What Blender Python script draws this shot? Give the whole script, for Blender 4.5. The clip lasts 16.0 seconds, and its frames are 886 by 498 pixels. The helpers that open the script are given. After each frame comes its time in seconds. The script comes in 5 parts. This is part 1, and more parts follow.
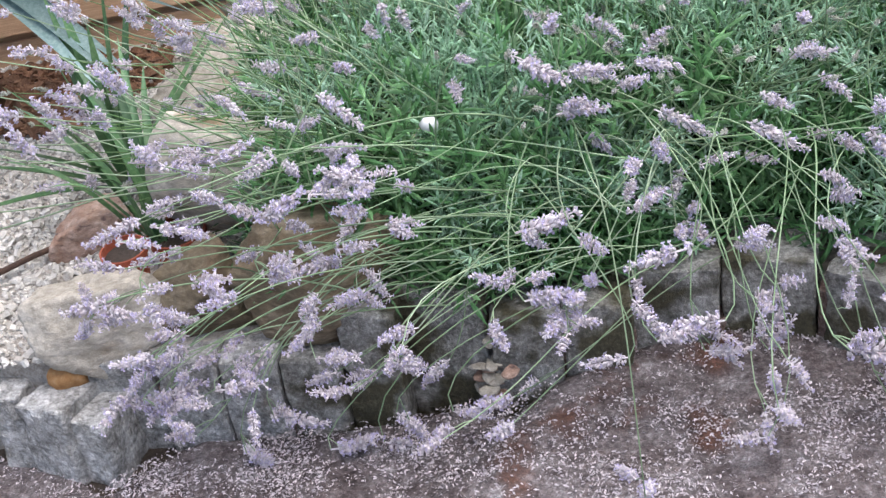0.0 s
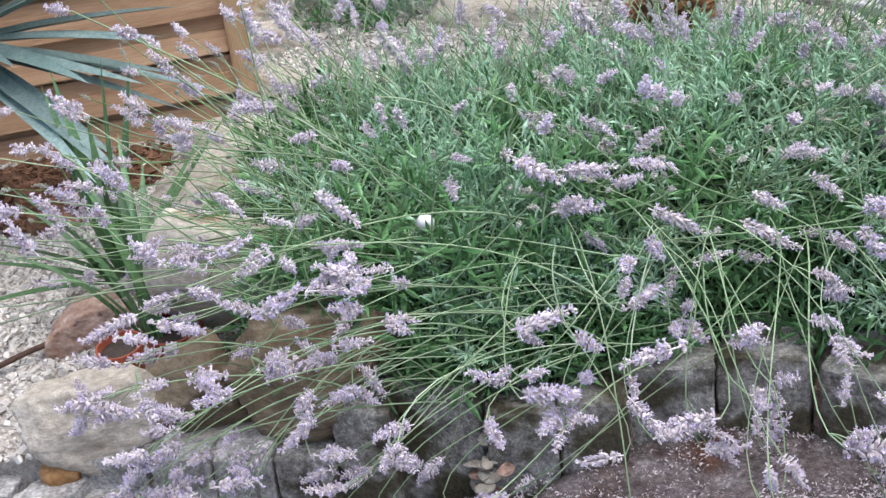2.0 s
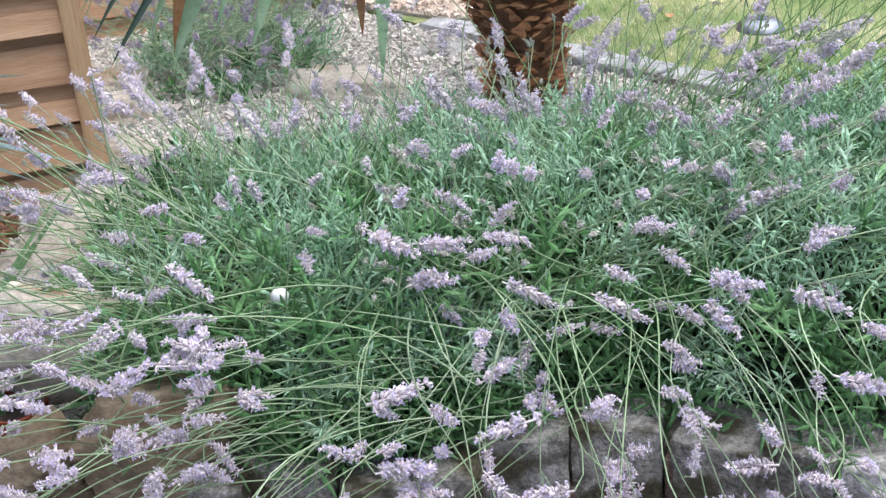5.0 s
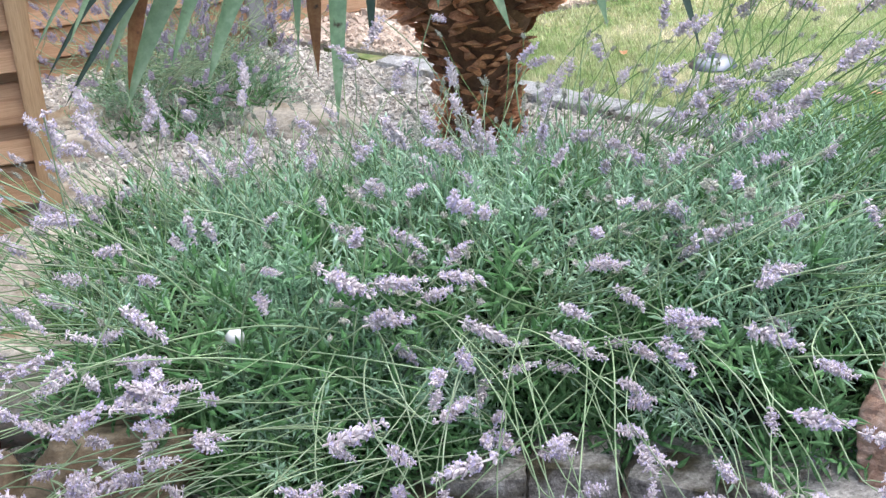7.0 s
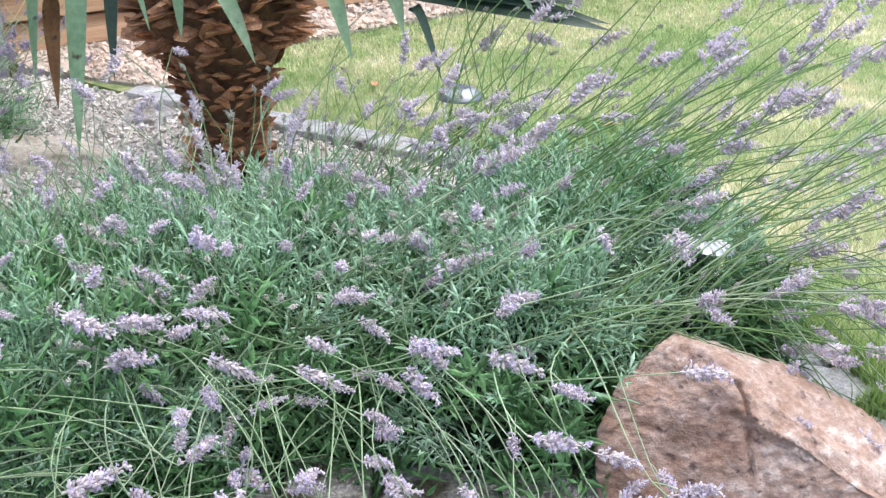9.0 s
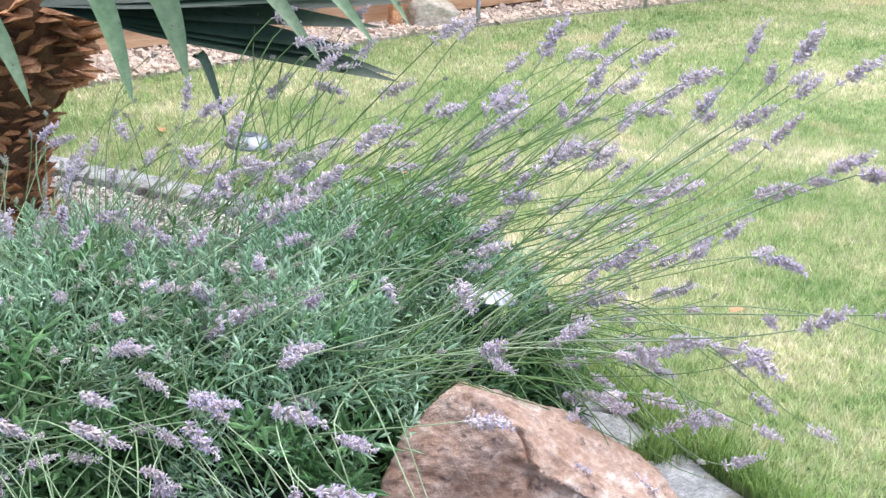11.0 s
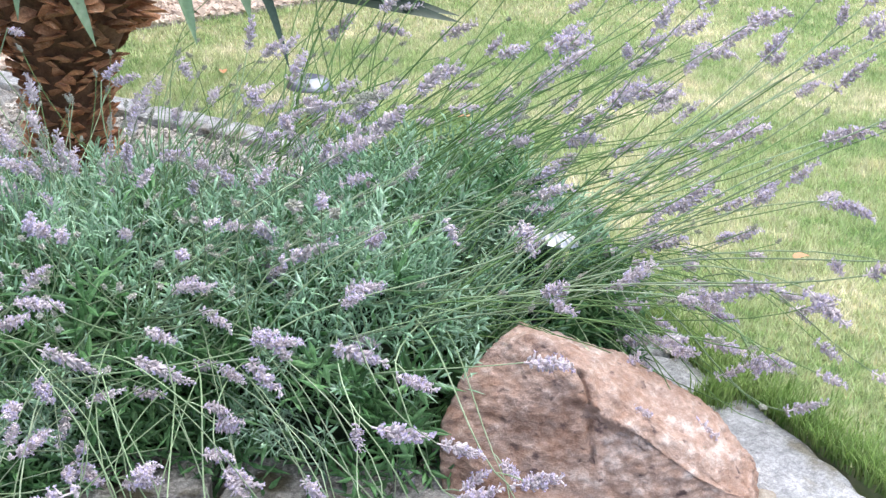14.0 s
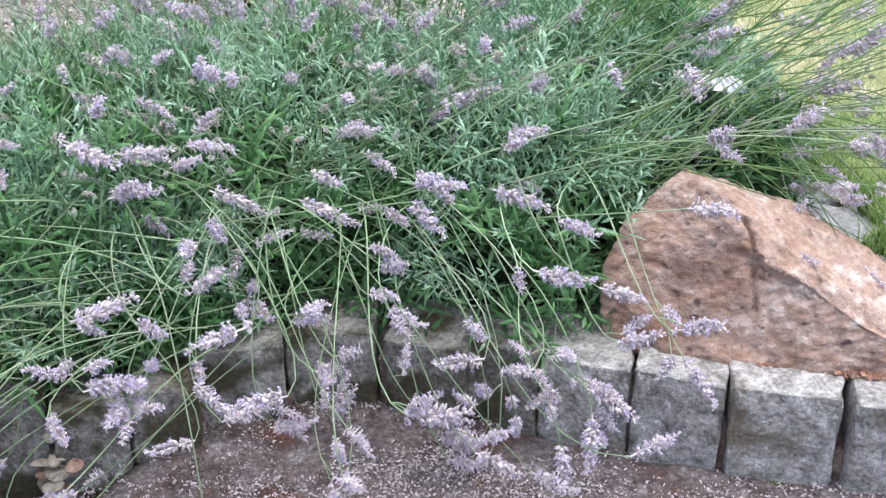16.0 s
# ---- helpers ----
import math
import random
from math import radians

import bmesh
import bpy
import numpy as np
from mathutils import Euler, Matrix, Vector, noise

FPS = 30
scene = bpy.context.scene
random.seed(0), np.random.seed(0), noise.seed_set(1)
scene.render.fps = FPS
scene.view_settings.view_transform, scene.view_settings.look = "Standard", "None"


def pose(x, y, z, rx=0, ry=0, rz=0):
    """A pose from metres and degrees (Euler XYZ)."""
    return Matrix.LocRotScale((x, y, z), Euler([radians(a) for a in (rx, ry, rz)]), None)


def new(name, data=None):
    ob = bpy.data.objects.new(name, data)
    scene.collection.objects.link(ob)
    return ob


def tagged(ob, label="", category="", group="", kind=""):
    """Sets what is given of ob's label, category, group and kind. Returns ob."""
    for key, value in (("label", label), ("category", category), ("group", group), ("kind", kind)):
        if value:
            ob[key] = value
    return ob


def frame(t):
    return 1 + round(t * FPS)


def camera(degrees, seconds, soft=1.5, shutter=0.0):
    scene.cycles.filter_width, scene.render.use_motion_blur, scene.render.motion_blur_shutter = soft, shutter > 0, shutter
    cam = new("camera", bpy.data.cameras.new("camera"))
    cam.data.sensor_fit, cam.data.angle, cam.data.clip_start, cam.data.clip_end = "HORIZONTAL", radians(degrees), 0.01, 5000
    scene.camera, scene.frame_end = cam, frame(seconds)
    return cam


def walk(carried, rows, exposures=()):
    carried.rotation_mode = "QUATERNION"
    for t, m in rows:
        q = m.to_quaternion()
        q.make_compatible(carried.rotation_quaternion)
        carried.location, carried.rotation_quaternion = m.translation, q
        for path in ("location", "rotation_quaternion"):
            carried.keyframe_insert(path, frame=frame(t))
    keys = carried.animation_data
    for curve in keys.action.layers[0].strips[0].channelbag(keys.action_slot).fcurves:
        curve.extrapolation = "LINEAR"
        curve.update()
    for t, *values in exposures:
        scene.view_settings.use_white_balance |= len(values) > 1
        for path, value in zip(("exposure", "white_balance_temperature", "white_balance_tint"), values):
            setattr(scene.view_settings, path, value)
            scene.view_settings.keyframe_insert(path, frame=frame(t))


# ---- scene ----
# The camera turns in the hand almost on the spot, shifting a few centimetres.
cam = camera(37.0, 16.0, 1.4)
EYE = 1.22
ROWS = [
    (0.0, -0.000, 0.000, -0.000, -0.00, -32.00, -8.00),
    (0.5, 0.000, -0.001, -0.007, -0.47, -30.93, -7.73),
    (1.0, -0.001, 0.002, 0.004, -0.48, -29.56, -7.73),
    (1.5, -0.005, -0.005, 0.002, -0.60, -28.24, -7.54),
    (2.0, -0.003, -0.011, 0.006, -0.94, -27.86, -7.33),
    (2.5, -0.002, -0.010, 0.006, -1.19, -27.82, -7.25),
    (3.0, -0.003, -0.010, 0.007, -2.28, -27.28, -6.87),
    (3.5, -0.005, -0.015, 0.011, -3.25, -26.76, -6.59),
    (4.0, -0.000, -0.004, 0.007, -4.22, -25.83, -5.92),
    (4.5, -0.002, -0.004, 0.005, -6.04, -25.27, -5.15),
    (5.0, 0.001, -0.005, 0.007, -8.15, -25.42, -4.12),
    (7.5, 0.013, -0.006, 0.017, -11.45, -23.93, -3.33),
    (8.0, 0.027, -0.010, 0.019, -14.01, -24.64, -2.38),
    (8.5, 0.035, -0.018, 0.026, -17.07, -23.31, -1.94),
    (9.0, 0.041, -0.018, 0.028, -21.23, -23.29, -0.51),
    (9.5, 0.050, -0.018, 0.024, -25.03, -23.32, 0.64),
    (10.0, 0.055, -0.020, 0.034, -26.66, -22.62, 1.34),
    (12.5, 0.079, -0.011, 0.020, -34.99, -19.68, 4.50),
    (13.0, 0.075, -0.013, 0.019, -34.94, -19.98, 4.61),
    (13.5, 0.066, -0.014, 0.017, -30.37, -22.59, 3.31),
    (14.0, 0.058, -0.011, 0.018, -28.14, -23.49, 2.65),
    (14.5, 0.058, -0.010, 0.017, -27.57, -24.11, 2.33),
    (15.0, 0.057, -0.014, 0.018, -25.59, -25.35, 1.29),
    (15.5, 0.050, -0.012, 0.015, -23.29, -28.42, 0.71),
    (16.0, 0.044, -0.010, 0.012, -20.86, -30.16, -0.18),
]
walk(cam, [(t, pose(x, y, EYE + z, 90 + pitch, 0, yaw) @ pose(0, 0, 0, 0, 0, roll)) for t, x, y, z, yaw, pitch, roll in ROWS],
     [(0.0, 1.08), (3.5, 1.12), (7.5, 1.18), (10.0, 1.21), (12.5, 1.19), (16.0, 1.19)])

# ---- light: bright overcast sky ----
world = bpy.data.worlds.new("sky")
scene.world = world
world.use_nodes = True
wn, wl = world.node_tree.nodes, world.node_tree.links
sky = wn.new("ShaderNodeTexSky")
sky.sky_type, sky.sun_disc = "NISHITA", False
sky.sun_elevation, sky.sun_rotation = radians(72), radians(140)
sky.air_density, sky.dust_density, sky.ozone_density = 1.0, 3.0, 1.5
wl.new(sky.outputs[0], wn["Background"].inputs[0])
wn["Background"].inputs[1].default_value = 0.105
sun = new("sun", bpy.data.lights.new("sun", "SUN"))
sun.data.energy, sun.data.angle, sun.data.color = 2.0, radians(90), (1.0, 0.98, 0.975)
sun.matrix_world = pose(0, 0, 10, 18, 0, 140)

# ---- materials ----
def material(name, colours, scale=8.0, rough=0.8, bump=0.3, fine=80.0, spread=0.0, spots=None, spot_scale=20.0, spot_size=0.62, metal=0.0, islands=False, stretch=(1, 1, 1), soft=0.0, speckle=0.0, relief=0.01, band=0.36, grain=0.0, grains=170.0):
    """A surface with broad variation, fine grain, relief, optional stains and a shade of its own for each object or island."""
    m = bpy.data.materials.new(name)
    m.use_nodes = True
    n, l = m.node_tree.nodes, m.node_tree.links
    b = n["Principled BSDF"]
    geo, mp = n.new("ShaderNodeNewGeometry"), n.new("ShaderNodeMapping")
    mp.inputs["Scale"].default_value = stretch
    l.new(geo.outputs["Position"], mp.inputs["Vector"])
    big, small, ramp = n.new("ShaderNodeTexNoise"), n.new("ShaderNodeTexNoise"), n.new("ShaderNodeValToRGB")
    for t, s, d in ((big, scale, 6.0), (small, fine, 8.0)):
        t.inputs["Scale"].default_value, t.inputs["Detail"].default_value, t.inputs["Roughness"].default_value = s, d, 0.62
        l.new(mp.outputs["Vector"], t.inputs["Vector"])
    mixf = n.new("ShaderNodeMix")
    mixf.inputs["Factor"].default_value = 0.45
    l.new(big.outputs["Fac"], mixf.inputs["A"])
    l.new(small.outputs["Fac"], mixf.inputs["B"])
    l.new(mixf.outputs["Result"], ramp.inputs["Fac"])
    el = ramp.color_ramp.elements
    while len(el) < len(colours):
        el.new(0.5)
    for k, c in enumerate(colours):
        el[k].position, el[k].color = 0.5 + band * (k / max(1, len(colours) - 1) - 0.5), (*c, 1)
    col = ramp.outputs["Color"]
    if spots:
        sp, cut, mx = n.new("ShaderNodeTexNoise"), n.new("ShaderNodeMapRange"), n.new("ShaderNodeMix")
        sp.inputs["Scale"].default_value, sp.inputs["Detail"].default_value = spot_scale, 6.0
        l.new(mp.outputs["Vector"], sp.inputs["Vector"])
        cut.inputs["From Min"].default_value, cut.inputs["From Max"].default_value = spot_size - 0.05, spot_size + 0.05
        l.new(sp.outputs["Fac"], cut.inputs["Value"])
        mx.data_type = "RGBA"
        mx.inputs["B"].default_value = (*spots, 1)
        l.new(cut.outputs["Result"], mx.inputs["Factor"])
        l.new(col, mx.inputs["A"])
        col = mx.outputs["Result"]
    if speckle:
        grit, gr, gm = n.new("ShaderNodeTexNoise"), n.new("ShaderNodeMapRange"), n.new("ShaderNodeHueSaturation")
        grit.inputs["Scale"].default_value, grit.inputs["Detail"].default_value = 420.0, 2.0
        l.new(mp.outputs["Vector"], grit.inputs["Vector"])
        gr.inputs["From Min"].default_value, gr.inputs["From Max"].default_value = 0.36, 0.64
        gr.inputs["To Min"].default_value, gr.inputs["To Max"].default_value = 1 - speckle, 1 + speckle
        l.new(grit.outputs["Fac"], gr.inputs["Value"])
        l.new(gr.outputs["Result"], gm.inputs["Value"])
        l.new(col, gm.inputs["Color"])
        col = gm.outputs["Color"]
    if grain:
        # crystals and small broken facets, each with a shade of its own, at two sizes
        for size, share in ((grains, grain), (grains * 0.38, grain * 0.7)):
            warp, cell, red, cr, cm = n.new("ShaderNodeMix"), n.new("ShaderNodeTexVoronoi"), n.new("ShaderNodeSeparateColor"), n.new("ShaderNodeMapRange"), n.new("ShaderNodeHueSaturation")
            warp.data_type = "VECTOR"
            warp.inputs["Factor"].default_value = 0.004
            l.new(mp.outputs["Vector"], warp.inputs["A"])
            l.new(small.outputs["Color"], warp.inputs["B"])
            cell.inputs["Scale"].default_value = size
            l.new(warp.outputs["Result"], cell.inputs["Vector"])
            l.new(cell.outputs["Color"], red.inputs["Color"])
            l.new(red.outputs["Red"], cr.inputs["Value"])
            cr.inputs["To Min"].default_value, cr.inputs["To Max"].default_value = 1 - share, 1 + share
            l.new(cr.outputs["Result"], cm.inputs["Value"])
            l.new(col, cm.inputs["Color"])
            col = cm.outputs["Color"]
    if spread:
        hsv, rng = n.new("ShaderNodeHueSaturation"), n.new("ShaderNodeMapRange")
        src = geo.outputs["Random Per Island"] if islands else n.new("ShaderNodeObjectInfo").outputs["Random"]
        rng.inputs["To Min"].default_value, rng.inputs["To Max"].default_value = 1 - spread, 1 + spread
        l.new(src, rng.inputs["Value"])
        l.new(rng.outputs["Result"], hsv.inputs["Value"])
        l.new(col, hsv.inputs["Color"])
        col = hsv.outputs["Color"]
    l.new(col, b.inputs["Base Color"])
    b.inputs["Roughness"].default_value, b.inputs["Metallic"].default_value = rough, metal
    if soft:
        b.inputs["Transmission Weight"].default_value = 0.0
        tr, add = n.new("ShaderNodeBsdfTranslucent"), n.new("ShaderNodeMixShader")
        l.new(col, tr.inputs["Color"])
        add.inputs["Fac"].default_value = soft
        l.new(b.outputs["BSDF"], add.inputs[1])
        l.new(tr.outputs["BSDF"], add.inputs[2])
        l.new(add.outputs["Shader"], n["Material Output"].inputs["Surface"])
    if bump:
        bp = n.new("ShaderNodeBump")
        bp.inputs["Strength"].default_value, bp.inputs["Distance"].default_value = bump, relief
        l.new(mixf.outputs["Result"], bp.inputs["Height"])
        l.new(bp.outputs["Normal"], b.inputs["Normal"])
    return m


GRANITE = material("granite", [(0.07, 0.065, 0.06), (0.29, 0.28, 0.265), (0.5, 0.49, 0.48), (0.76, 0.755, 0.75)], 24, 0.85, 0.8, 120, 0.12, (0.2, 0.165, 0.125), 7.0, 0.61, speckle=0.16, relief=0.02, grain=0.2)
# Granite under the bush: algae spots, and the bush's shade in a darker colour.
SHADED_GRANITE = material("shaded_algae_granite", [(0.05, 0.046, 0.04), (0.21, 0.2, 0.182), (0.4, 0.385, 0.36), (0.62, 0.61, 0.59)], 24, 0.85, 0.8, 120, 0.12, (0.085, 0.075, 0.045), 9.0, 0.52, speckle=0.16, relief=0.02, grain=0.2)
KERB = material("kerb_granite", [(0.24, 0.245, 0.25), (0.42, 0.43, 0.445), (0.64, 0.65, 0.665)], 16, 0.85, 0.7, 120, 0.1, (0.26, 0.245, 0.2), 9.0, 0.62, speckle=0.2, relief=0.02, grain=0.16)
SLAB = material("weathered_slab", [(0.028, 0.019, 0.019), (0.1, 0.077, 0.076), (0.195, 0.167, 0.168), (0.42, 0.395, 0.4)], 17, 0.9, 0.8, 110, 0.05, (0.115, 0.056, 0.04), 6.5, 0.62, speckle=0.3, relief=0.02, grain=0.26)
PINK = material("pink_sandstone", [(0.19, 0.095, 0.062), (0.345, 0.215, 0.158), (0.48, 0.35, 0.29), (0.74, 0.645, 0.595)], 5.0, 0.85, 0.7, 45, 0, (0.13, 0.083, 0.078), 42.0, 0.65, stretch=(0.9, 0.9, 1.35), speckle=0.12, relief=0.025, band=0.34, grain=0.12)
SANDSTONE = material("sandstone", [(0.075, 0.056, 0.035), (0.2, 0.155, 0.1), (0.37, 0.31, 0.225)], 9, 0.9, 0.5, 60, 0.1, (0.15, 0.09, 0.048), 7.0, 0.6, stretch=(0.7, 0.7, 1.8), speckle=0.1, relief=0.02, grain=0.13)
PALE = material("pale_stone", [(0.25, 0.215, 0.17), (0.47, 0.425, 0.36), (0.67, 0.625, 0.56)], 9, 0.9, 0.5, 60, 0.08, (0.32, 0.24, 0.155), 6.0, 0.62, stretch=(0.8, 0.8, 1.5), speckle=0.1, relief=0.02, grain=0.13)
RUSTY = material("rusty_stone", [(0.20, 0.09, 0.03), (0.38, 0.2, 0.08), (0.5, 0.33, 0.18)], 12, 0.9, 0.6, 110)
GRAVEL = material("white_gravel", [(0.38, 0.345, 0.305), (0.6, 0.565, 0.52), (0.8, 0.77, 0.73)], 30, 0.9, 0.3, 300, 0.3, islands=True)
GRAVEL_BED = material("gravel_bed", [(0.2, 0.165, 0.135), (0.44, 0.40, 0.36), (0.66, 0.62, 0.56)], 90, 0.95, 0.8, 260)
PINK_GRAVEL = material("pink_gravel", [(0.5, 0.37, 0.29), (0.7, 0.58, 0.49), (0.86, 0.77, 0.69)], 20, 0.9, 0.3, 200, 0.22, islands=True)
SOIL = material("soil", [(0.03, 0.022, 0.017), (0.06, 0.045, 0.035), (0.10, 0.075, 0.06)], 18, 0.95, 1.0, 160)
LAWN = material("lawn_ground", [(0.1, 0.17, 0.055), (0.2, 0.27, 0.1), (0.34, 0.35, 0.18), (0.5, 0.46, 0.28)], 1.7, 0.95, 0.6, 22, 0, (0.5, 0.45, 0.27), 2.0, 0.69, band=0.27)
GRASS = material("grass_blade", [(0.2, 0.36, 0.13), (0.42, 0.55, 0.253), (0.61, 0.65, 0.4), (0.95, 0.88, 0.72)], 1.7, 0.6, 0, 22, 0.34, (0.76, 0.67, 0.47), 2.0, 0.69, islands=True, soft=0.4, band=0.27)
LONG_GRASS = material("long_grass", [(0.16, 0.29, 0.07), (0.28, 0.42, 0.125), (0.46, 0.55, 0.24)], 6, 0.6, 0, 40, 0.3, islands=True, soft=0.35)
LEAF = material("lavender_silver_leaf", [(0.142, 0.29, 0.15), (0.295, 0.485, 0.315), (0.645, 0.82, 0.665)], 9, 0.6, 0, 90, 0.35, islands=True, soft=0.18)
# Green of the broad leaves, kept dark to hold shade low in the bush.
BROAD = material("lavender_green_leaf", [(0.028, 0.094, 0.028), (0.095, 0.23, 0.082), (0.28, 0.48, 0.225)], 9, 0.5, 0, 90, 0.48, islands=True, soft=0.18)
# Near-black, so that gaps between the leaves read as deep shade.
INNER = material("inner_shade", [(0.012, 0.022, 0.01), (0.035, 0.055, 0.025)], 20, 0.9, 1.0, 120)
STEM = material("flower_stem", [(0.18, 0.29, 0.14), (0.32, 0.44, 0.255), (0.54, 0.64, 0.46)], 3, 0.55, 0, 40, 0.35, soft=0.15)
DRY_STEM = material("far_stem", [(0.085, 0.18, 0.05), (0.165, 0.285, 0.1)], 6, 0.6, 0, 60, 0.25)
CALYX = material("lavender_calyx", [(0.47, 0.4, 0.43), (0.75, 0.68, 0.71), (0.96, 0.92, 0.935)], 60, 0.75, 0, 300, 0.26, islands=True, soft=0.2)
PETAL = material("lavender_petal", [(0.52, 0.45, 0.68), (0.69, 0.62, 0.83), (0.88, 0.84, 0.95)], 60, 0.7, 0, 300, 0.18, islands=True, soft=0.3)
FADED = material("faded_calyx", [(0.28, 0.29, 0.24), (0.44, 0.45, 0.38), (0.6, 0.6, 0.52)], 60, 0.8, 0, 300, 0.2, islands=True)
PURPLE = material("dusky_purple_flower", [(0.34, 0.3, 0.4), (0.5, 0.46, 0.55)], 60, 0.75, 0, 300, 0.2, islands=True)
WOOD = material("fence_wood", [(0.36, 0.195, 0.105), (0.56, 0.35, 0.21), (0.73, 0.51, 0.34)], 5, 0.6, 0.35, 70, 0.14, stretch=(0.25, 0.25, 6))
POST_WOOD = material("post_wood", [(0.36, 0.22, 0.115), (0.53, 0.35, 0.2), (0.64, 0.45, 0.28)], 6, 0.6, 0.3, 70, 0.08, stretch=(5, 5, 0.3))
TRUNK = material("palm_trunk", [(0.07, 0.036, 0.02), (0.18, 0.095, 0.052), (0.3, 0.175, 0.1)], 40, 0.9, 1.0, 200)
CHIP = material("palm_leaf_base", [(0.2, 0.085, 0.042), (0.5, 0.25, 0.13), (0.82, 0.55, 0.34)], 30, 0.8, 0.6, 160, 0.5)
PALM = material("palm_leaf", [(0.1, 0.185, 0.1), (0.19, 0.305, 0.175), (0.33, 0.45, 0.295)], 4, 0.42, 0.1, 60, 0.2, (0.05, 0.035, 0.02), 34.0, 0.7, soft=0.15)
# Darker copy of the palm leaf; shade on the fan is in the colour.
PALM_DARK = material("shaded_dark_palm_leaf", [(0.016, 0.035, 0.022), (0.03, 0.06, 0.04), (0.055, 0.09, 0.065)], 5, 0.4, 0.15, 120, 0.2)
DEAD = material("dead_palm_leaf", [(0.1, 0.04, 0.016), (0.24, 0.105, 0.04), (0.34, 0.19, 0.085)], 10, 0.7, 0.2, 120, 0.2, (0.05, 0.03, 0.02), 50.0, 0.66)
YUCCA = material("yucca_leaf", [(0.045, 0.115, 0.05), (0.1, 0.21, 0.09), (0.24, 0.37, 0.18)], 6, 0.45, 0.1, 120, 0.35, soft=0.12)
AGAVE = material("blue_green_leaf", [(0.07, 0.13, 0.12), (0.155, 0.235, 0.225), (0.31, 0.395, 0.38)], 6, 0.45, 0.1, 120, 0.3)
TERRACOTTA = material("terracotta", [(0.24, 0.05, 0.025), (0.34, 0.08, 0.04), (0.42, 0.13, 0.07)], 12, 0.7, 0.3, 150)
STEEL = material("brushed_steel", [(0.4, 0.44, 0.5), (0.52, 0.56, 0.61)], 20, 0.5, 0.05, 300, metal=1.0)
PANEL = material("solar_panel", [(0.09, 0.11, 0.16), (0.13, 0.15, 0.2)], 20, 0.2, 0, 300)
CAP_STEEL = material("weathered_steel", [(0.21, 0.23, 0.27), (0.33, 0.355, 0.4)], 20, 0.42, 0.05, 300, metal=1.0)
WHITE = material("white_plastic", [(0.72, 0.72, 0.71), (0.82, 0.82, 0.81)], 20, 0.35, 0, 300)
DARK = material("dark_plastic", [(0.02, 0.02, 0.025), (0.05, 0.05, 0.055)], 20, 0.5, 0, 300)
GREY = material("grey_plastic", [(0.28, 0.30, 0.32), (0.38, 0.40, 0.42)], 20, 0.5, 0, 300)
RED = material("red_plastic", [(0.45, 0.03, 0.03), (0.55, 0.06, 0.05)], 20, 0.4, 0, 300)
RUST = material("rusty_iron", [(0.04, 0.025, 0.02), (0.09, 0.05, 0.035), (0.16, 0.08, 0.05)], 40, 0.85, 0.5, 300)
HEDGE = material("dark_hedge_leaf", [(0.015, 0.04, 0.015), (0.04, 0.085, 0.03)], 6, 0.6, 0, 60, 0.4, islands=True)
MOSS = material("moss", [(0.06, 0.08, 0.015), (0.13, 0.15, 0.03)], 60, 0.95, 1.0, 300)
LITTER = material("fallen_petal", [(0.42, 0.36, 0.38), (0.76, 0.7, 0.71)], 60, 0.9, 0, 300, 0.35, islands=True)
FALLEN = material("fallen_leaf", [(0.5, 0.25, 0.12), (0.62, 0.36, 0.2)], 30, 0.7, 0.2, 200)
GLASS = bpy.data.materials.new("clear_glass")
GLASS.use_nodes = True
_g = GLASS.node_tree.nodes["Principled BSDF"].inputs
_g["Base Color"].default_value, _g["Roughness"].default_value, _g["Transmission Weight"].default_value, _g["IOR"].default_value = (0.93, 0.96, 0.97, 1), 0.08, 1.0, 1.35

MORTAR = material("old_mortar", [(0.09, 0.05, 0.04), (0.28, 0.19, 0.16), (0.5, 0.42, 0.38)], 70, 0.95, 0.9, 160)
TWIG = material("dry_twig", [(0.05, 0.045, 0.035), (0.12, 0.105, 0.08)], 30, 0.9, 0.4, 200, 0.3)
BARK = material("bark_chip", [(0.09, 0.04, 0.022), (0.22, 0.11, 0.062), (0.4, 0.24, 0.15)], 30, 0.9, 0.5, 200, 0.35, islands=True)
CRUMBS = material("reddish_crumbs", [(0.16, 0.07, 0.045), (0.32, 0.18, 0.125), (0.46, 0.33, 0.26)], 40, 0.95, 0.5, 200, 0.3, islands=True)

# ---- building helpers ----
def raw(name, verts, faces, mats, slots=None, smooth=False):
    me = bpy.data.meshes.new(name)
    me.from_pydata([tuple(v) for v in verts], [], [tuple(f) for f in faces])
    for m in mats if isinstance(mats, (list, tuple)) else [mats]:
        me.materials.append(m)
    if slots is not None:
        me.polygons.foreach_set("material_index", np.asarray(slots, dtype=np.int32))
    if smooth:
        me.polygons.foreach_set("use_smooth", np.ones(len(me.polygons), dtype=bool))
    me.update()
    return me


def from_bm(name, bm, mats, smooth=False):
    bmesh.ops.recalc_face_normals(bm, faces=bm.faces)
    me = bpy.data.meshes.new(name)
    bm.to_mesh(me)
    bm.free()
    for m in mats if isinstance(mats, (list, tuple)) else [mats]:
        me.materials.append(m)
    if smooth:
        me.polygons.foreach_set("use_smooth", np.ones(len(me.polygons), dtype=bool))
    return me


def part(name, me, parent, label="", m=None):
    """One mesh as a part of a thing."""
    ob = new(name, me)
    ob.parent = parent
    if m is not None:
        ob.matrix_basis = m
    return tagged(ob, label)


def thing(name, label, category, group="", kind="", me=None, m=None):
    ob = new(name, me)
    if m is not None:
        ob.matrix_basis = m
    return tagged(ob, label, category, group, kind)


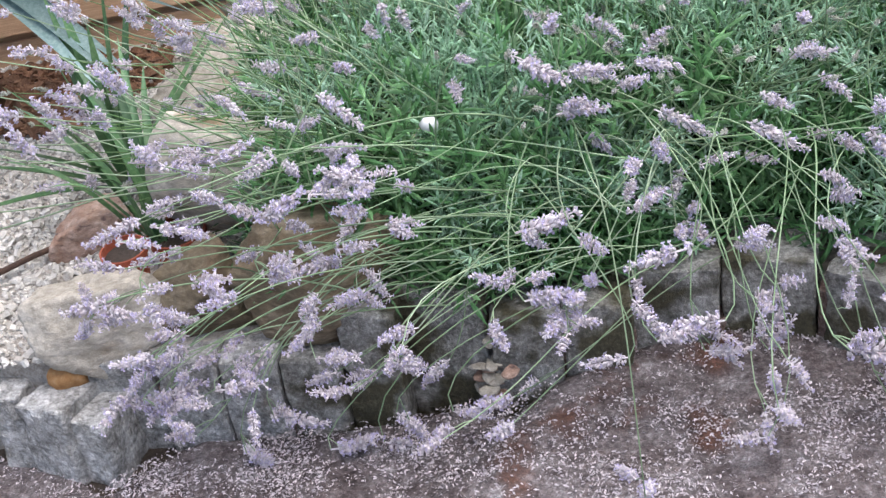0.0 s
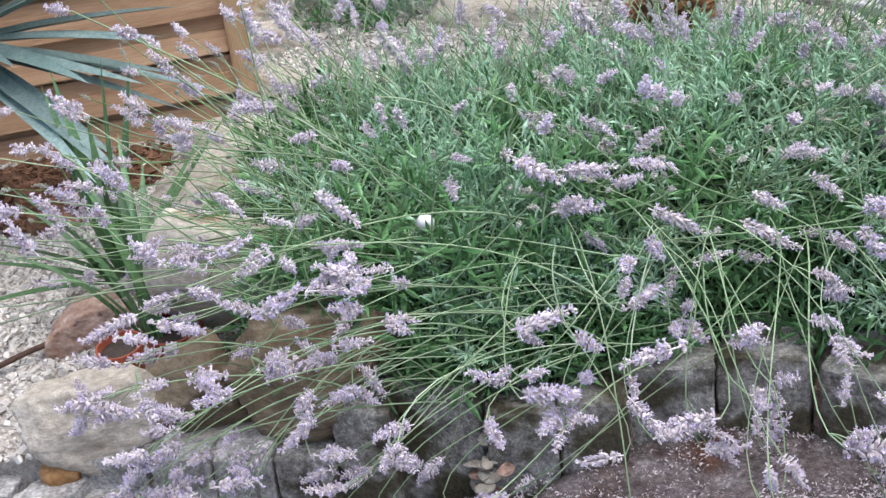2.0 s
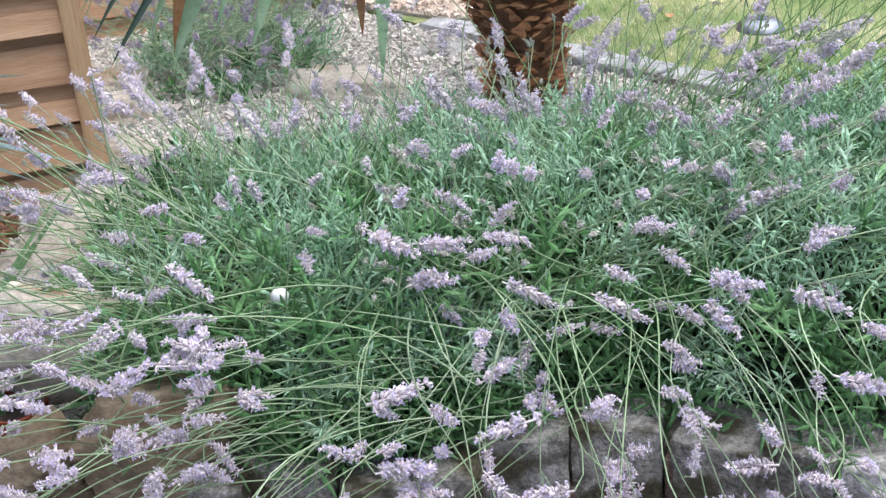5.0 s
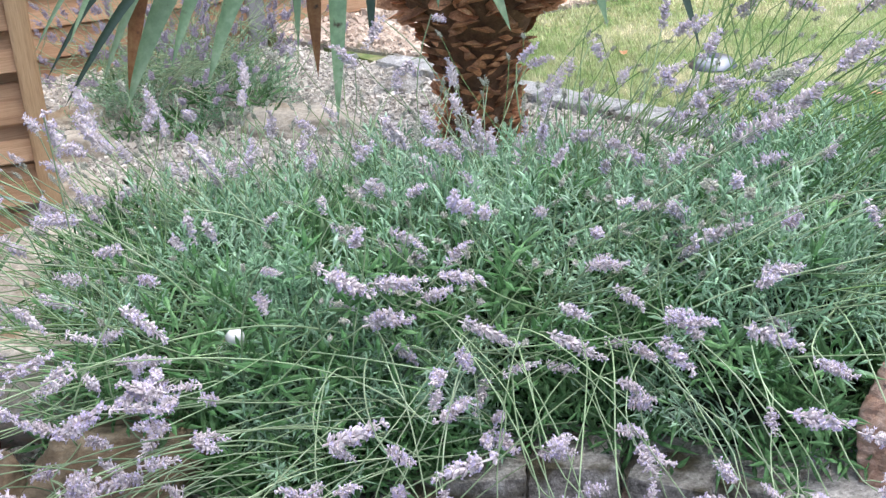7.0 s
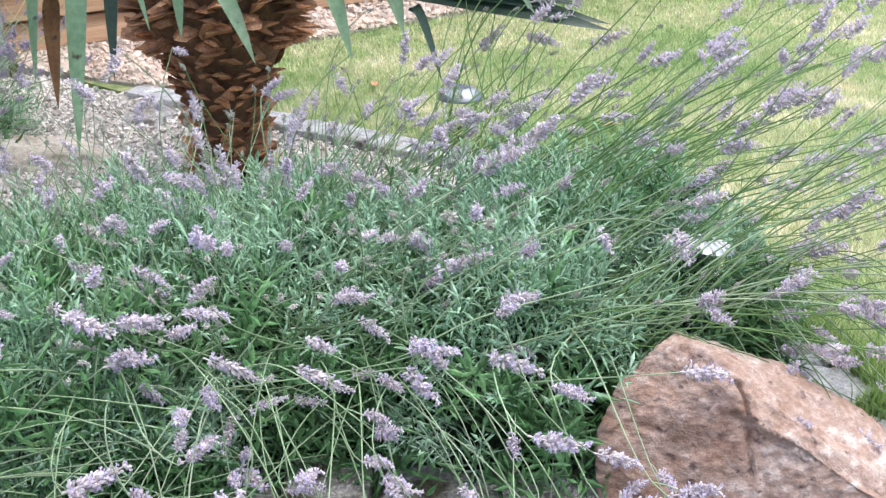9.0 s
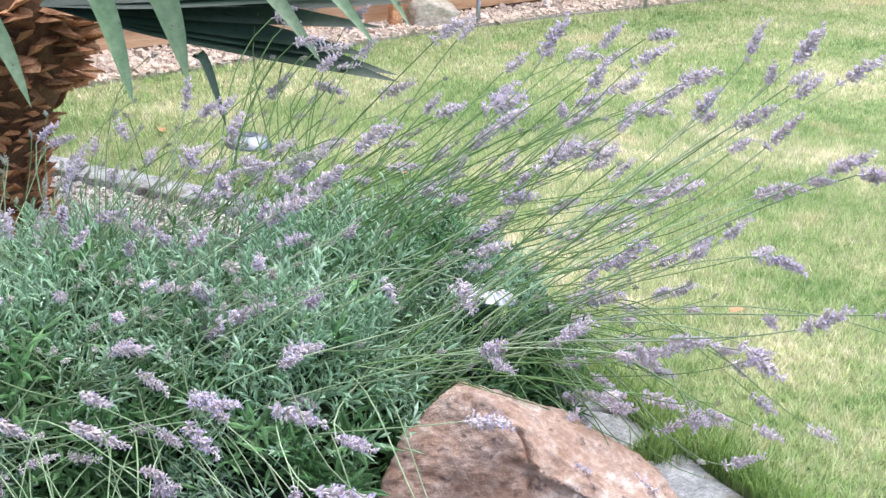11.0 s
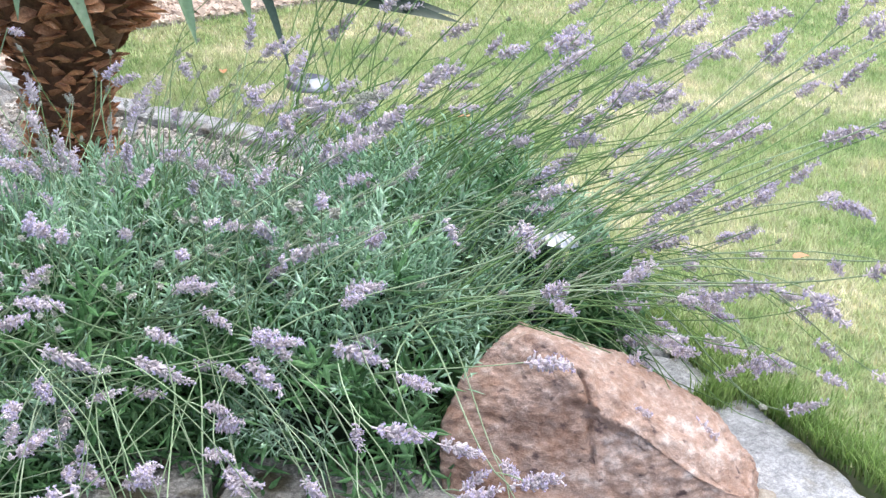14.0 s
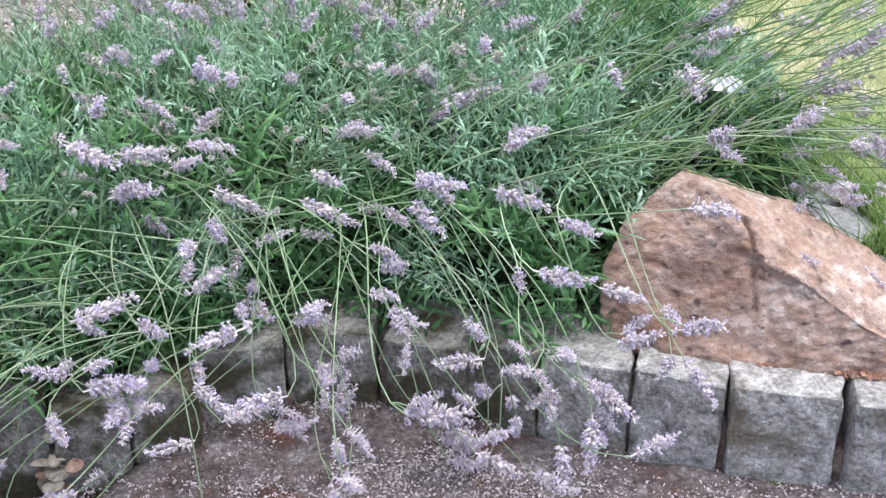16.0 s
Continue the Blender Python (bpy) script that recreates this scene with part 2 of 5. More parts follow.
def rough_box(w, d, h, seed, amount=0.005, cuts=6, bevel=0.006):
    """A hewn block with flat, finely broken faces and chipped arrises; its front edge on y = 0, its top at z = 0."""
    bm = bmesh.new()
    bmesh.ops.create_cube(bm, size=1)
    rnd = random.Random(seed)
    for v in bm.verts:
        v.co = Vector((v.co.x * w, (v.co.y + 0.5) * d, (v.co.z - 0.5) * h))
        v.co += Vector([rnd.uniform(-0.06, 0.06) * s for s in (w * 0.45, d * 0.7, h * 0.3)])
    bmesh.ops.bevel(bm, geom=bm.edges[:], offset=bevel, segments=1, affect="EDGES")
    bmesh.ops.subdivide_edges(bm, edges=bm.edges[:], cuts=cuts, use_grid_fill=True)
    bm.normal_update()
    off = Vector((seed * 3.1, seed * 1.7, 0))
    moves = []
    for v in bm.verts:
        p = v.co + off
        near = sorted((abs(abs(v.co.x) - w / 2), min(abs(v.co.y), abs(v.co.y - d)), min(abs(v.co.z), abs(v.co.z + h))))[1]
        chip = max(0.0, 1 - near / 0.016) * max(0.0, noise.noise(p * 28) + 0.12) * 0.014
        break_up = 0.5 * noise.noise(p * 10) + 0.55 * abs(noise.noise(p * 30)) - 0.2 + 0.3 * noise.noise(p * 75)
        moves.append(v.normal * (amount * break_up - chip))
    for v, q in zip(bm.verts, moves):
        v.co += q
    return bm


def boulder_bm(size, seed, planes=22, rough=0.05, level=5):
    """A boulder: a ball cut by many planes, then weathered; its middle at the origin."""
    rnd = random.Random(seed)
    cuts = []
    for _ in range(planes):
        n = Vector((rnd.gauss(0, 1), rnd.gauss(0, 1), rnd.gauss(0, 1))).normalized()
        cuts.append((n, rnd.uniform(0.58, 0.9)))
    bm = bmesh.new()
    bmesh.ops.create_icosphere(bm, subdivisions=level, radius=1)
    off = Vector((seed * 5.3, seed * 2.9, seed))
    for v in bm.verts:
        d = v.co.normalized()
        r = 1.0
        for n, c in cuts:
            f = n.dot(d)
            if f > 0.05:
                r = min(r, c / f)
        r += rough * (noise.noise(d * 2.5 + off) + 0.5 * noise.noise(d * 6 + off) + 0.35 * noise.noise(d * 15 + off) + 0.22 * noise.noise(d * 38 + off))
        v.co = Vector((d.x * size[0], d.y * size[1], d.z * size[2])) * r * 1.25
    return bm


def boulder(name, label, at, size, seed, mat, turn=0, tilt=0, planes=22, rough=0.05, category="rock"):
    return thing(name, label, category, me=from_bm(name, boulder_bm(size, seed, planes, rough, 5 if max(size) > 0.05 else 3), mat, True), m=pose(*at, tilt, 0, turn))


def tube(points, radii, sides=6, closed=True):
    """Vertices and faces of a round bar along points."""
    pts = [Vector(p) for p in points]
    verts, faces = [], []
    side = None
    for i, p in enumerate(pts):
        d = (pts[min(i + 1, len(pts) - 1)] - pts[max(i - 1, 0)]).normalized()
        if side is None:
            side = d.cross(Vector((0.31, 0.87, 0.38))).normalized()
        side = (side - d * side.dot(d)).normalized()
        up = d.cross(side)
        r = radii[i] if isinstance(radii, (list, tuple)) else radii
        for k in range(sides):
            a = 2 * math.pi * k / sides
            verts.append(p + (side * math.cos(a) + up * math.sin(a)) * r)
    for i in range(len(pts) - 1):
        for k in range(sides):
            a, b = i * sides + k, i * sides + (k + 1) % sides
            faces.append((a, b, b + sides, a + sides))
    if closed:
        faces.append(tuple(range(sides))[::-1])
        faces.append(tuple(range((len(pts) - 1) * sides, len(pts) * sides)))
    return verts, faces


def lathe(profile, sides=24):
    """A turned body from (radius, height) pairs."""
    verts, faces = [], []
    for r, z in profile:
        for k in range(sides):
            a = 2 * math.pi * k / sides
            verts.append((r * math.cos(a), r * math.sin(a), z))
    for i in range(len(profile) - 1):
        for k in range(sides):
            a, b = i * sides + k, i * sides + (k + 1) % sides
            faces.append((a, b, b + sides, a + sides))
    return verts, faces


def bar(x0, x1, y0, y1, z0, z1, bevel=0.003):
    bm = bmesh.new()
    bmesh.ops.create_cube(bm, size=1)
    for v in bm.verts:
        v.co = Vector(((x0 + x1) / 2 + v.co.x * (x1 - x0), (y0 + y1) / 2 + v.co.y * (y1 - y0), (z0 + z1) / 2 + v.co.z * (z1 - z0)))
    if bevel:
        bmesh.ops.bevel(bm, geom=bm.edges[:], offset=bevel, segments=2, affect="EDGES")
    return bm


def sheet(name, outline, top, depth, mat, label, category="ground"):
    """A flat piece of ground with a skirt down to the soil."""
    bm = bmesh.new()
    f = bm.faces.new([bm.verts.new((x, y, top)) for x, y in outline])
    low = bmesh.ops.extrude_face_region(bm, geom=[f])
    for v in [g for g in low["geom"] if isinstance(g, bmesh.types.BMVert)]:
        v.co.z -= depth
    bmesh.ops.triangulate(bm, faces=bm.faces[:])
    return thing(name, label, category, kind="structure", me=from_bm(name, bm, mat))


def inside(x, y, outline):
    hit, j = False, len(outline) - 1
    for i in range(len(outline)):
        (xi, yi), (xj, yj) = outline[i], outline[j]
        if (yi > y) != (yj > y) and x < (xj - xi) * (y - yi) / (yj - yi) + xi:
            hit = not hit
        j = i
    return hit


def strewn(name, outline, count, size, top, mat, label, category, seed, flat=0.6):
    """Loose stones over an outline, joined."""
    rnd = random.Random(seed)
    xs, ys = [p[0] for p in outline], [p[1] for p in outline]
    cube = [(a, b, c) for a in (-1, 1) for b in (-1, 1) for c in (-1, 1)]
    quads = [(0, 1, 3, 2), (4, 6, 7, 5), (0, 4, 5, 1), (2, 3, 7, 6), (0, 2, 6, 4), (1, 5, 7, 3)]
    verts, faces = [], []
    while len(faces) < count * 6:
        x, y = rnd.uniform(min(xs), max(xs)), rnd.uniform(min(ys), max(ys))
        if not inside(x, y, outline):
            continue
        s = size * rnd.lognormvariate(0, 0.35) / 2
        m = Euler((rnd.uniform(0, 6), rnd.uniform(0, 6), rnd.uniform(0, 6))).to_matrix()
        k = len(verts)
        sx, sy, sz = s * rnd.uniform(0.7, 1.2), s * rnd.uniform(0.6, 1), s * rnd.uniform(0.4, 0.8)
        for a, b, c in cube:
            q = rnd.uniform(0.55, 1.0)
            p = m @ Vector((a * sx * q, b * sy * q, c * sz * q))
            verts.append((x + p.x, y + p.y, top + s * flat * 0.7 + p.z * flat * 1.3 + rnd.uniform(-0.2, 0.35) * s))
        faces += [tuple(k + i for i in f) for f in quads]
    return thing(name, label, category, kind="stuff", me=raw(name, verts, faces, mat))


# ---- the ground ----
thing("ground", "dark garden soil under and round the beds", "ground", kind="structure", me=from_bm("ground", bar(-300, 300, -300, 300, -0.8, -0.26, 0), SOIL))
WALL_LINE = [(-0.80, 1.90), (-0.66, 1.86), (-0.40, 1.86), (-0.09, 1.87), (0.30, 1.86), (0.58, 1.83), (0.82, 1.68), (1.06, 1.50), (1.36, 1.32), (1.60, 1.22)]
KERB_LINE = [(0.25, 4.90), (0.60, 4.30), (0.97, 3.80), (1.37, 3.26), (1.53, 2.70), (1.60, 2.05), (1.62, 1.60), (1.64, 1.15)]
BED = [(-6, 2.0), *WALL_LINE, *reversed(KERB_LINE[:-1]), (0.3, 5.2), (-6, 5.2)]
sheet("gravel_bed", BED, -0.06, 0.3, GRAVEL_BED, "pale gravel bed behind a low granite wall")
LAWN_EDGE = [(KERB_LINE[0][0], KERB_LINE[0][1]), *KERB_LINE[1:], (1.75, 0.4), (1.8, -30), (80, -30), (80, 24.4)]
sheet("lawn", LAWN_EDGE, 0.0, 0.3, LAWN, "mown lawn with dry yellowish patches", "lawn")
BORDER = [(0.3, 4.72), (0.72, 4.27), (0.94, 3.97), (1.05, 4.40), (1.13, 4.64), (1.50, 4.74), (2.92, 5.13), (3.75, 5.30), (4.76, 5.43), (8.5, 6.0), (8.5, 6.5), (5.23, 5.84), (3.04, 5.42), (0.3, 4.92)]
sheet("gravel_border", BORDER, 0.012, 0.1, GRAVEL_BED, "strip of pinkish gravel along the far fence")

LEFT_BED = [(-1.7, 1.95), (-0.72, 1.86), (-0.45, 1.90), (-0.35, 2.2), (-0.35, 3.2), (-1.7, 3.25)]
BACK_BED = [(-0.45, 2.6), (1.50, 2.35), (1.48, 2.7), (1.30, 3.22), (0.90, 3.76), (0.35, 4.65), (-0.6, 4.55), (-0.45, 3.3)]
strewn("gravel", LEFT_BED, 26000, 0.0105, -0.06, GRAVEL, "loose white and cream gravel chippings", "gravel", 1)
sheet("gravel_bank", BACK_BED, -0.002, 0.22, GRAVEL_BED, "slightly raised pale gravel round the palm")
strewn("gravel", BACK_BED, 34000, 0.0115, -0.002, GRAVEL, "loose white and cream gravel chippings round the palm", "gravel", 2)
strewn("gravel", BORDER, 15000, 0.019, 0.012, PINK_GRAVEL, "pinkish gravel along the far fence", "gravel", 3)


def grass(name, region, count, height, width, seed, label):
    """Upright blades over a region, each one leaning its own way."""
    rng = np.random.default_rng(seed)
    lo, hi = np.min(region, axis=0), np.max(region, axis=0)
    p = rng.uniform(lo, hi, (count * 2, 2))
    keep = np.ones(len(p), dtype=bool)
    for line in (region, LAWN_EDGE):
        a = np.array(line)
        hit = np.zeros(len(p), dtype=bool)
        for (xi, yi), (xj, yj) in zip(a, np.roll(a, 1, axis=0)):
            if yi != yj:
                hit ^= ((yi > p[:, 1]) != (yj > p[:, 1])) & (p[:, 0] < (xj - xi) * (p[:, 1] - yi) / (yj - yi) + xi)
        keep &= hit
    p = p[keep][:count]
    n = len(p)
    a, h = rng.uniform(0, 6.283, n), height * rng.uniform(0.45, 1.2, n)
    w, lean = width * rng.uniform(0.6, 1.2, n) / 2, rng.uniform(0.2, 1.3, n) * h
    dx, dy = np.cos(a), np.sin(a)
    v = np.empty((n, 3, 3))
    v[:, 0] = np.stack([p[:, 0] - dy * w, p[:, 1] + dx * w, np.full(n, -0.002)], 1)
    v[:, 1] = np.stack([p[:, 0] + dy * w, p[:, 1] - dx * w, np.full(n, -0.002)], 1)
    v[:, 2] = np.stack([p[:, 0] + dx * lean, p[:, 1] + dy * lean, h], 1)
    return thing(name, label, "grass", kind="stuff", me=raw(name, v.reshape(-1, 3).tolist(), np.arange(3 * n).reshape(-1, 3).tolist(), GRASS))


grass("grass", [(1.4, 0.9), (4.0, 0.9), (4.0, 3.0), (2.6, 4.3), (1.05, 4.3), (1.0, 3.9)], 240000, 0.024, 0.0045, 11, "short green and straw-coloured lawn grass")
grass("grass", [(4.0, 1.0), (9.0, 3.0), (9.0, 6.0), (4.76, 5.42), (2.92, 5.12), (1.2, 4.68), (1.06, 4.3), (2.6, 4.3), (4.0, 3.0)], 170000, 0.02, 0.007, 12, "short green lawn grass farther off")
_tuft = random.Random(5)
_v, _f = [], []
EDGE = KERB_LINE[3:]
for (ax, ay), (bx, by) in zip(EDGE, EDGE[1:]):
    for _ in range(2200):
        s, out = _tuft.random(), abs(_tuft.gauss(0, 0.045)) - 0.006
        x, y = ax + (bx - ax) * s + out, ay + (by - ay) * s
        h, a = _tuft.uniform(0.012, 0.05), _tuft.uniform(0, 6.28)
        k, c, d = len(_v), math.cos(a), math.sin(a)
        e, lean = 0.0013, _tuft.uniform(0.3, 0.8) * h
        _v += [(x - d * e, y + c * e, -0.01), (x + d * e, y - c * e, -0.01), (x + c * lean * 0.4 + d * e, y + d * lean * 0.4 - c * e, h * 0.6), (x + c * lean * 0.4 - d * e, y + d * lean * 0.4 + c * e, h * 0.6), (x + c * lean, y + d * lean, h)]
        _f += [(k, k + 1, k + 2, k + 3), (k + 3, k + 2, k + 4)]
for _ in range(260):
    # a tuft in the gap of the kerb
    x, y, h, a = 1.545 + _tuft.gauss(0, 0.022), 1.668 + _tuft.gauss(0, 0.016), _tuft.uniform(0.02, 0.065), _tuft.uniform(0, 6.28)
    k, c, d, e, lean = len(_v), math.cos(a), math.sin(a), 0.0012, _tuft.uniform(0.2, 0.9) * h
    _v += [(x - d * e, y + c * e, -0.03), (x + d * e, y - c * e, -0.03), (x + c * lean * 0.4 + d * e, y + d * lean * 0.4 - c * e, h * 0.6), (x + c * lean * 0.4 - d * e, y + d * lean * 0.4 + c * e, h * 0.6), (x + c * lean, y + d * lean, h)]
    _f += [(k, k + 1, k + 2, k + 3), (k + 3, k + 2, k + 4)]
thing("grass", "longer unmown green grass along the kerb", "grass", kind="stuff", me=raw("grass", _v, _f, LONG_GRASS))

# ---- flat stones in front of the wall ----
def flat_stone(name, label, outline, top, seed):
    """A weathered stone with an uneven top and a broken edge."""
    xs, ys = [p[0] for p in outline], [p[1] for p in outline]
    cx, cy = sum(xs) / len(xs), sum(ys) / len(ys)
    rim = []
    for i in range(len(outline)):
        (ax, ay), (bx, by) = outline[i], outline[(i + 1) % len(outline)]
        for k in range(12):
            rim.append((ax + (bx - ax) * k / 12, ay + (by - ay) * k / 12))
    verts, faces, m = [], [], len(rim)
    for ring in range(19):
        s = min(1.0, (18 - ring) / 17.0) if ring else 1.0
        for x, y in rim:
            px, py = cx + (x - cx) * s, cy + (y - cy) * s
            q = Vector((px, py, seed))
            j = 0.012 * noise.noise(q * 9)
            z = -0.09 if ring == 0 else top - (0.022 if ring == 1 else 0.006 if ring == 2 else 0) + 0.014 * noise.noise(q * 5) + 0.006 * noise.noise(q * 17) + 0.003 * noise.noise(q * 50) - 0.05 * min(0.7, max(0.0, abs(px - 0.45) - 0.1))
            verts.append((px + j, py + j, z if ring else -0.3))
    for r in range(18):
        for k in range(m):
            a, b = r * m + k, r * m + (k + 1) % m
            faces.append((a, b, b + m, a + m))
    return thing(name, label, "stone", me=raw(name, verts, faces, SLAB, smooth=True))


FLAT_A = [(-0.10, 1.50), (0.02, 1.64), (0.20, 1.79), (0.46, 1.84), (0.66, 1.74), (0.84, 1.61), (1.04, 1.46), (1.40, 1.28), (1.40, 0.70), (-0.10, 0.80)]
FLAT_B = [(-0.66, 1.40), (-0.645, 1.68), (-0.58, 1.75), (-0.52, 1.79), (-0.46, 1.82), (-0.28, 1.79), (-0.10, 1.77), (0.06, 1.79), (0.12, 1.68), (-0.05, 1.48), (-0.12, 1.00), (-0.66, 1.00)]
FLAT_C = [(-1.3, 1.40), (-1.3, 1.86), (-0.95, 1.88), (-0.80, 1.86), (-0.70, 1.80), (-0.62, 1.72), (-0.66, 1.40)]
flat_stone("flat_stone", "large flat brown-grey stone strewn with petals before the wall", FLAT_A, -0.145, 1)
flat_stone("flat_stone", "flat weathered stone with rust-brown moss at the wall's foot", FLAT_B, -0.19, 2)
flat_stone("flat_stone", "low pale stone strewn with petals below the granite blocks", FLAT_C, -0.215, 3)


def litter(outline, count, top, seed):
    rnd = random.Random(seed)
    verts, faces = [], []
    xs, ys = [p[0] for p in outline], [p[1] for p in outline]
    while len(faces) < count:
        x, y = rnd.uniform(min(xs), max(xs)), rnd.uniform(max(min(ys), 1.2), max(ys))
        if not inside(x, y, outline) or rnd.random() > 0.42 + 1.1 * noise.noise(Vector((x * 8, y * 8, seed))) + 0.5 * noise.noise(Vector((x * 30, y * 30, seed))):
            continue
        a, s = rnd.uniform(0, 6.28), rnd.uniform(0.0012, 0.0048)
        u, w = Vector((math.cos(a), math.sin(a), rnd.uniform(-0.3, 0.3))) * s, Vector((-math.sin(a), math.cos(a), 0)) * s * 0.28
        q = Vector((x, y, seed))
        p = Vector((x, y, top + 0.003 + 0.014 * noise.noise(q * 5) + 0.006 * noise.noise(q * 17) + 0.003 * noise.noise(q * 50) - 0.05 * min(0.7, max(0.0, abs(x - 0.45) - 0.1))))
        k = len(verts)
        verts += [p - u, p - w + Vector((0, 0, 0.002)), p + u, p + w]
        faces.append((k, k + 1, k + 2, k + 3))
    thing("fallen_petals", "dry fallen lavender petals scattered on the flat stone", "petals", kind="stuff", me=raw("fallen_petals", verts, faces, LITTER))


litter(FLAT_A, 15000, -0.145, 1)
litter(FLAT_B, 12000, -0.19, 2)
litter(FLAT_C, 3500, -0.215, 3)

# ---- the low wall of hewn granite ----
wall = thing("garden_wall", "low curved retaining wall of rough grey granite blocks", "wall", kind="structure")
BLOCKS = [(-0.815, 1.835, -0.755, 1.819, -0.10), (-0.752, 1.812, -0.672, 1.762, -0.10), (-0.668, 1.775, -0.600, 1.750, -0.125),
          (-0.632, 1.850, -0.521, 1.838, -0.065), (-0.506, 1.814, -0.408, 1.790, -0.06), (-0.402, 1.800, -0.303, 1.778, -0.06),
          (-0.297, 1.790, -0.200, 1.772, -0.07), (-0.192, 1.790, -0.100, 1.770, 0.0), (-0.092, 1.836, 0.053, 1.792, 0.0)]
BLOCKS_B = [(0.060, 1.772, 0.172, 1.755, -0.03), (0.178, 1.760, 0.288, 1.742, -0.02), (0.297, 1.805, 0.440, 1.772, 0.0), (0.452, 1.802, 0.590, 1.746, 0.0),
            (0.600, 1.728, 0.704, 1.650, 0.0), (0.724, 1.680, 0.815, 1.592, 0.0), (0.824, 1.584, 0.940, 1.508, 0.0),
            (0.946, 1.498, 1.062, 1.414, 0.0), (1.068, 1.404, 1.216, 1.318, 0.0), (1.226, 1.292, 1.380, 1.215, 0.0), (1.385, 1.21, 1.52, 1.15, 0.0)]
for k, (ax, ay, bx, by, top) in enumerate(BLOCKS + BLOCKS_B):
    w = math.hypot(bx - ax, by - ay)
    part("granite_block", from_bm("granite_block", rough_box(w + 0.004, 0.15, 0.27 + top, k + 3, 0.0065, 12, 0.003), SHADED_GRANITE if -0.3 < ax < 0.8 else GRANITE, False), wall,
         label="granite block with algae, coloured darker for the bush's shade" if -0.3 < ax < 0.8 else "", m=pose((ax + bx) / 2, (ay + by) / 2, top, 0, 0, math.degrees(math.atan2(by - ay, bx - ax))))
for k, (p, q) in enumerate(zip(BLOCKS + BLOCKS_B, (BLOCKS + BLOCKS_B)[1:])):
    x, y = (p[2] + q[0]) / 2, (p[3] + q[1]) / 2
    a = math.degrees(math.atan2(q[3] - p[1], q[2] - p[0]))
    part("joint_filling", from_bm("joint_filling", rough_box(0.022, 0.10, 0.22 + min(p[4], q[4]), k + 90, 0.007, 8, 0.003), MORTAR), wall, "crumbly reddish mortar joint",
         m=pose(x, y, min(p[4], q[4]) - 0.06 - 0.03 * (k % 3), 0, 0, a) @ pose(0, 0.02, 0))

kerb = thing("lawn_kerb", "pale granite kerb stones between gravel and lawn", "kerb", kind="structure")
KERBS = [(0.62, 4.28, 0.84, 3.97, 0.115), (0.87, 3.92, 1.02, 3.71, 0.115), (1.03, 3.69, 1.18, 3.49, 0.115), (1.19, 3.47, 1.35, 3.26, 0.115), (1.36, 3.24, 1.46, 3.00, 0.10),
         (1.47, 2.97, 1.53, 2.70, 0.11), (1.54, 2.67, 1.58, 2.38, 0.12), (1.58, 2.35, 1.60, 2.05, 0.13), (1.59, 2.02, 1.58, 1.885, 0.12), (1.595, 1.86, 1.535, 1.705, 0.135), (1.537, 1.66, 1.495, 1.12, 0.185)]
for k, (ax, ay, bx, by, d) in enumerate(KERBS):
    w = math.hypot(bx - ax, by - ay)
    part("kerb_stone", from_bm("kerb_stone", rough_box(w, d, 0.16, k + 40, 0.009 if k < 8 else 0.006, 9 if k < 8 else 14, 0.004), KERB), kerb,
         m=pose((ax + bx) / 2, (ay + by) / 2, 0.025 if k < 5 else -0.004, 0, 0, math.degrees(math.atan2(by - ay, bx - ax)) + 180) @ pose(0, -0.5 * d, 0))

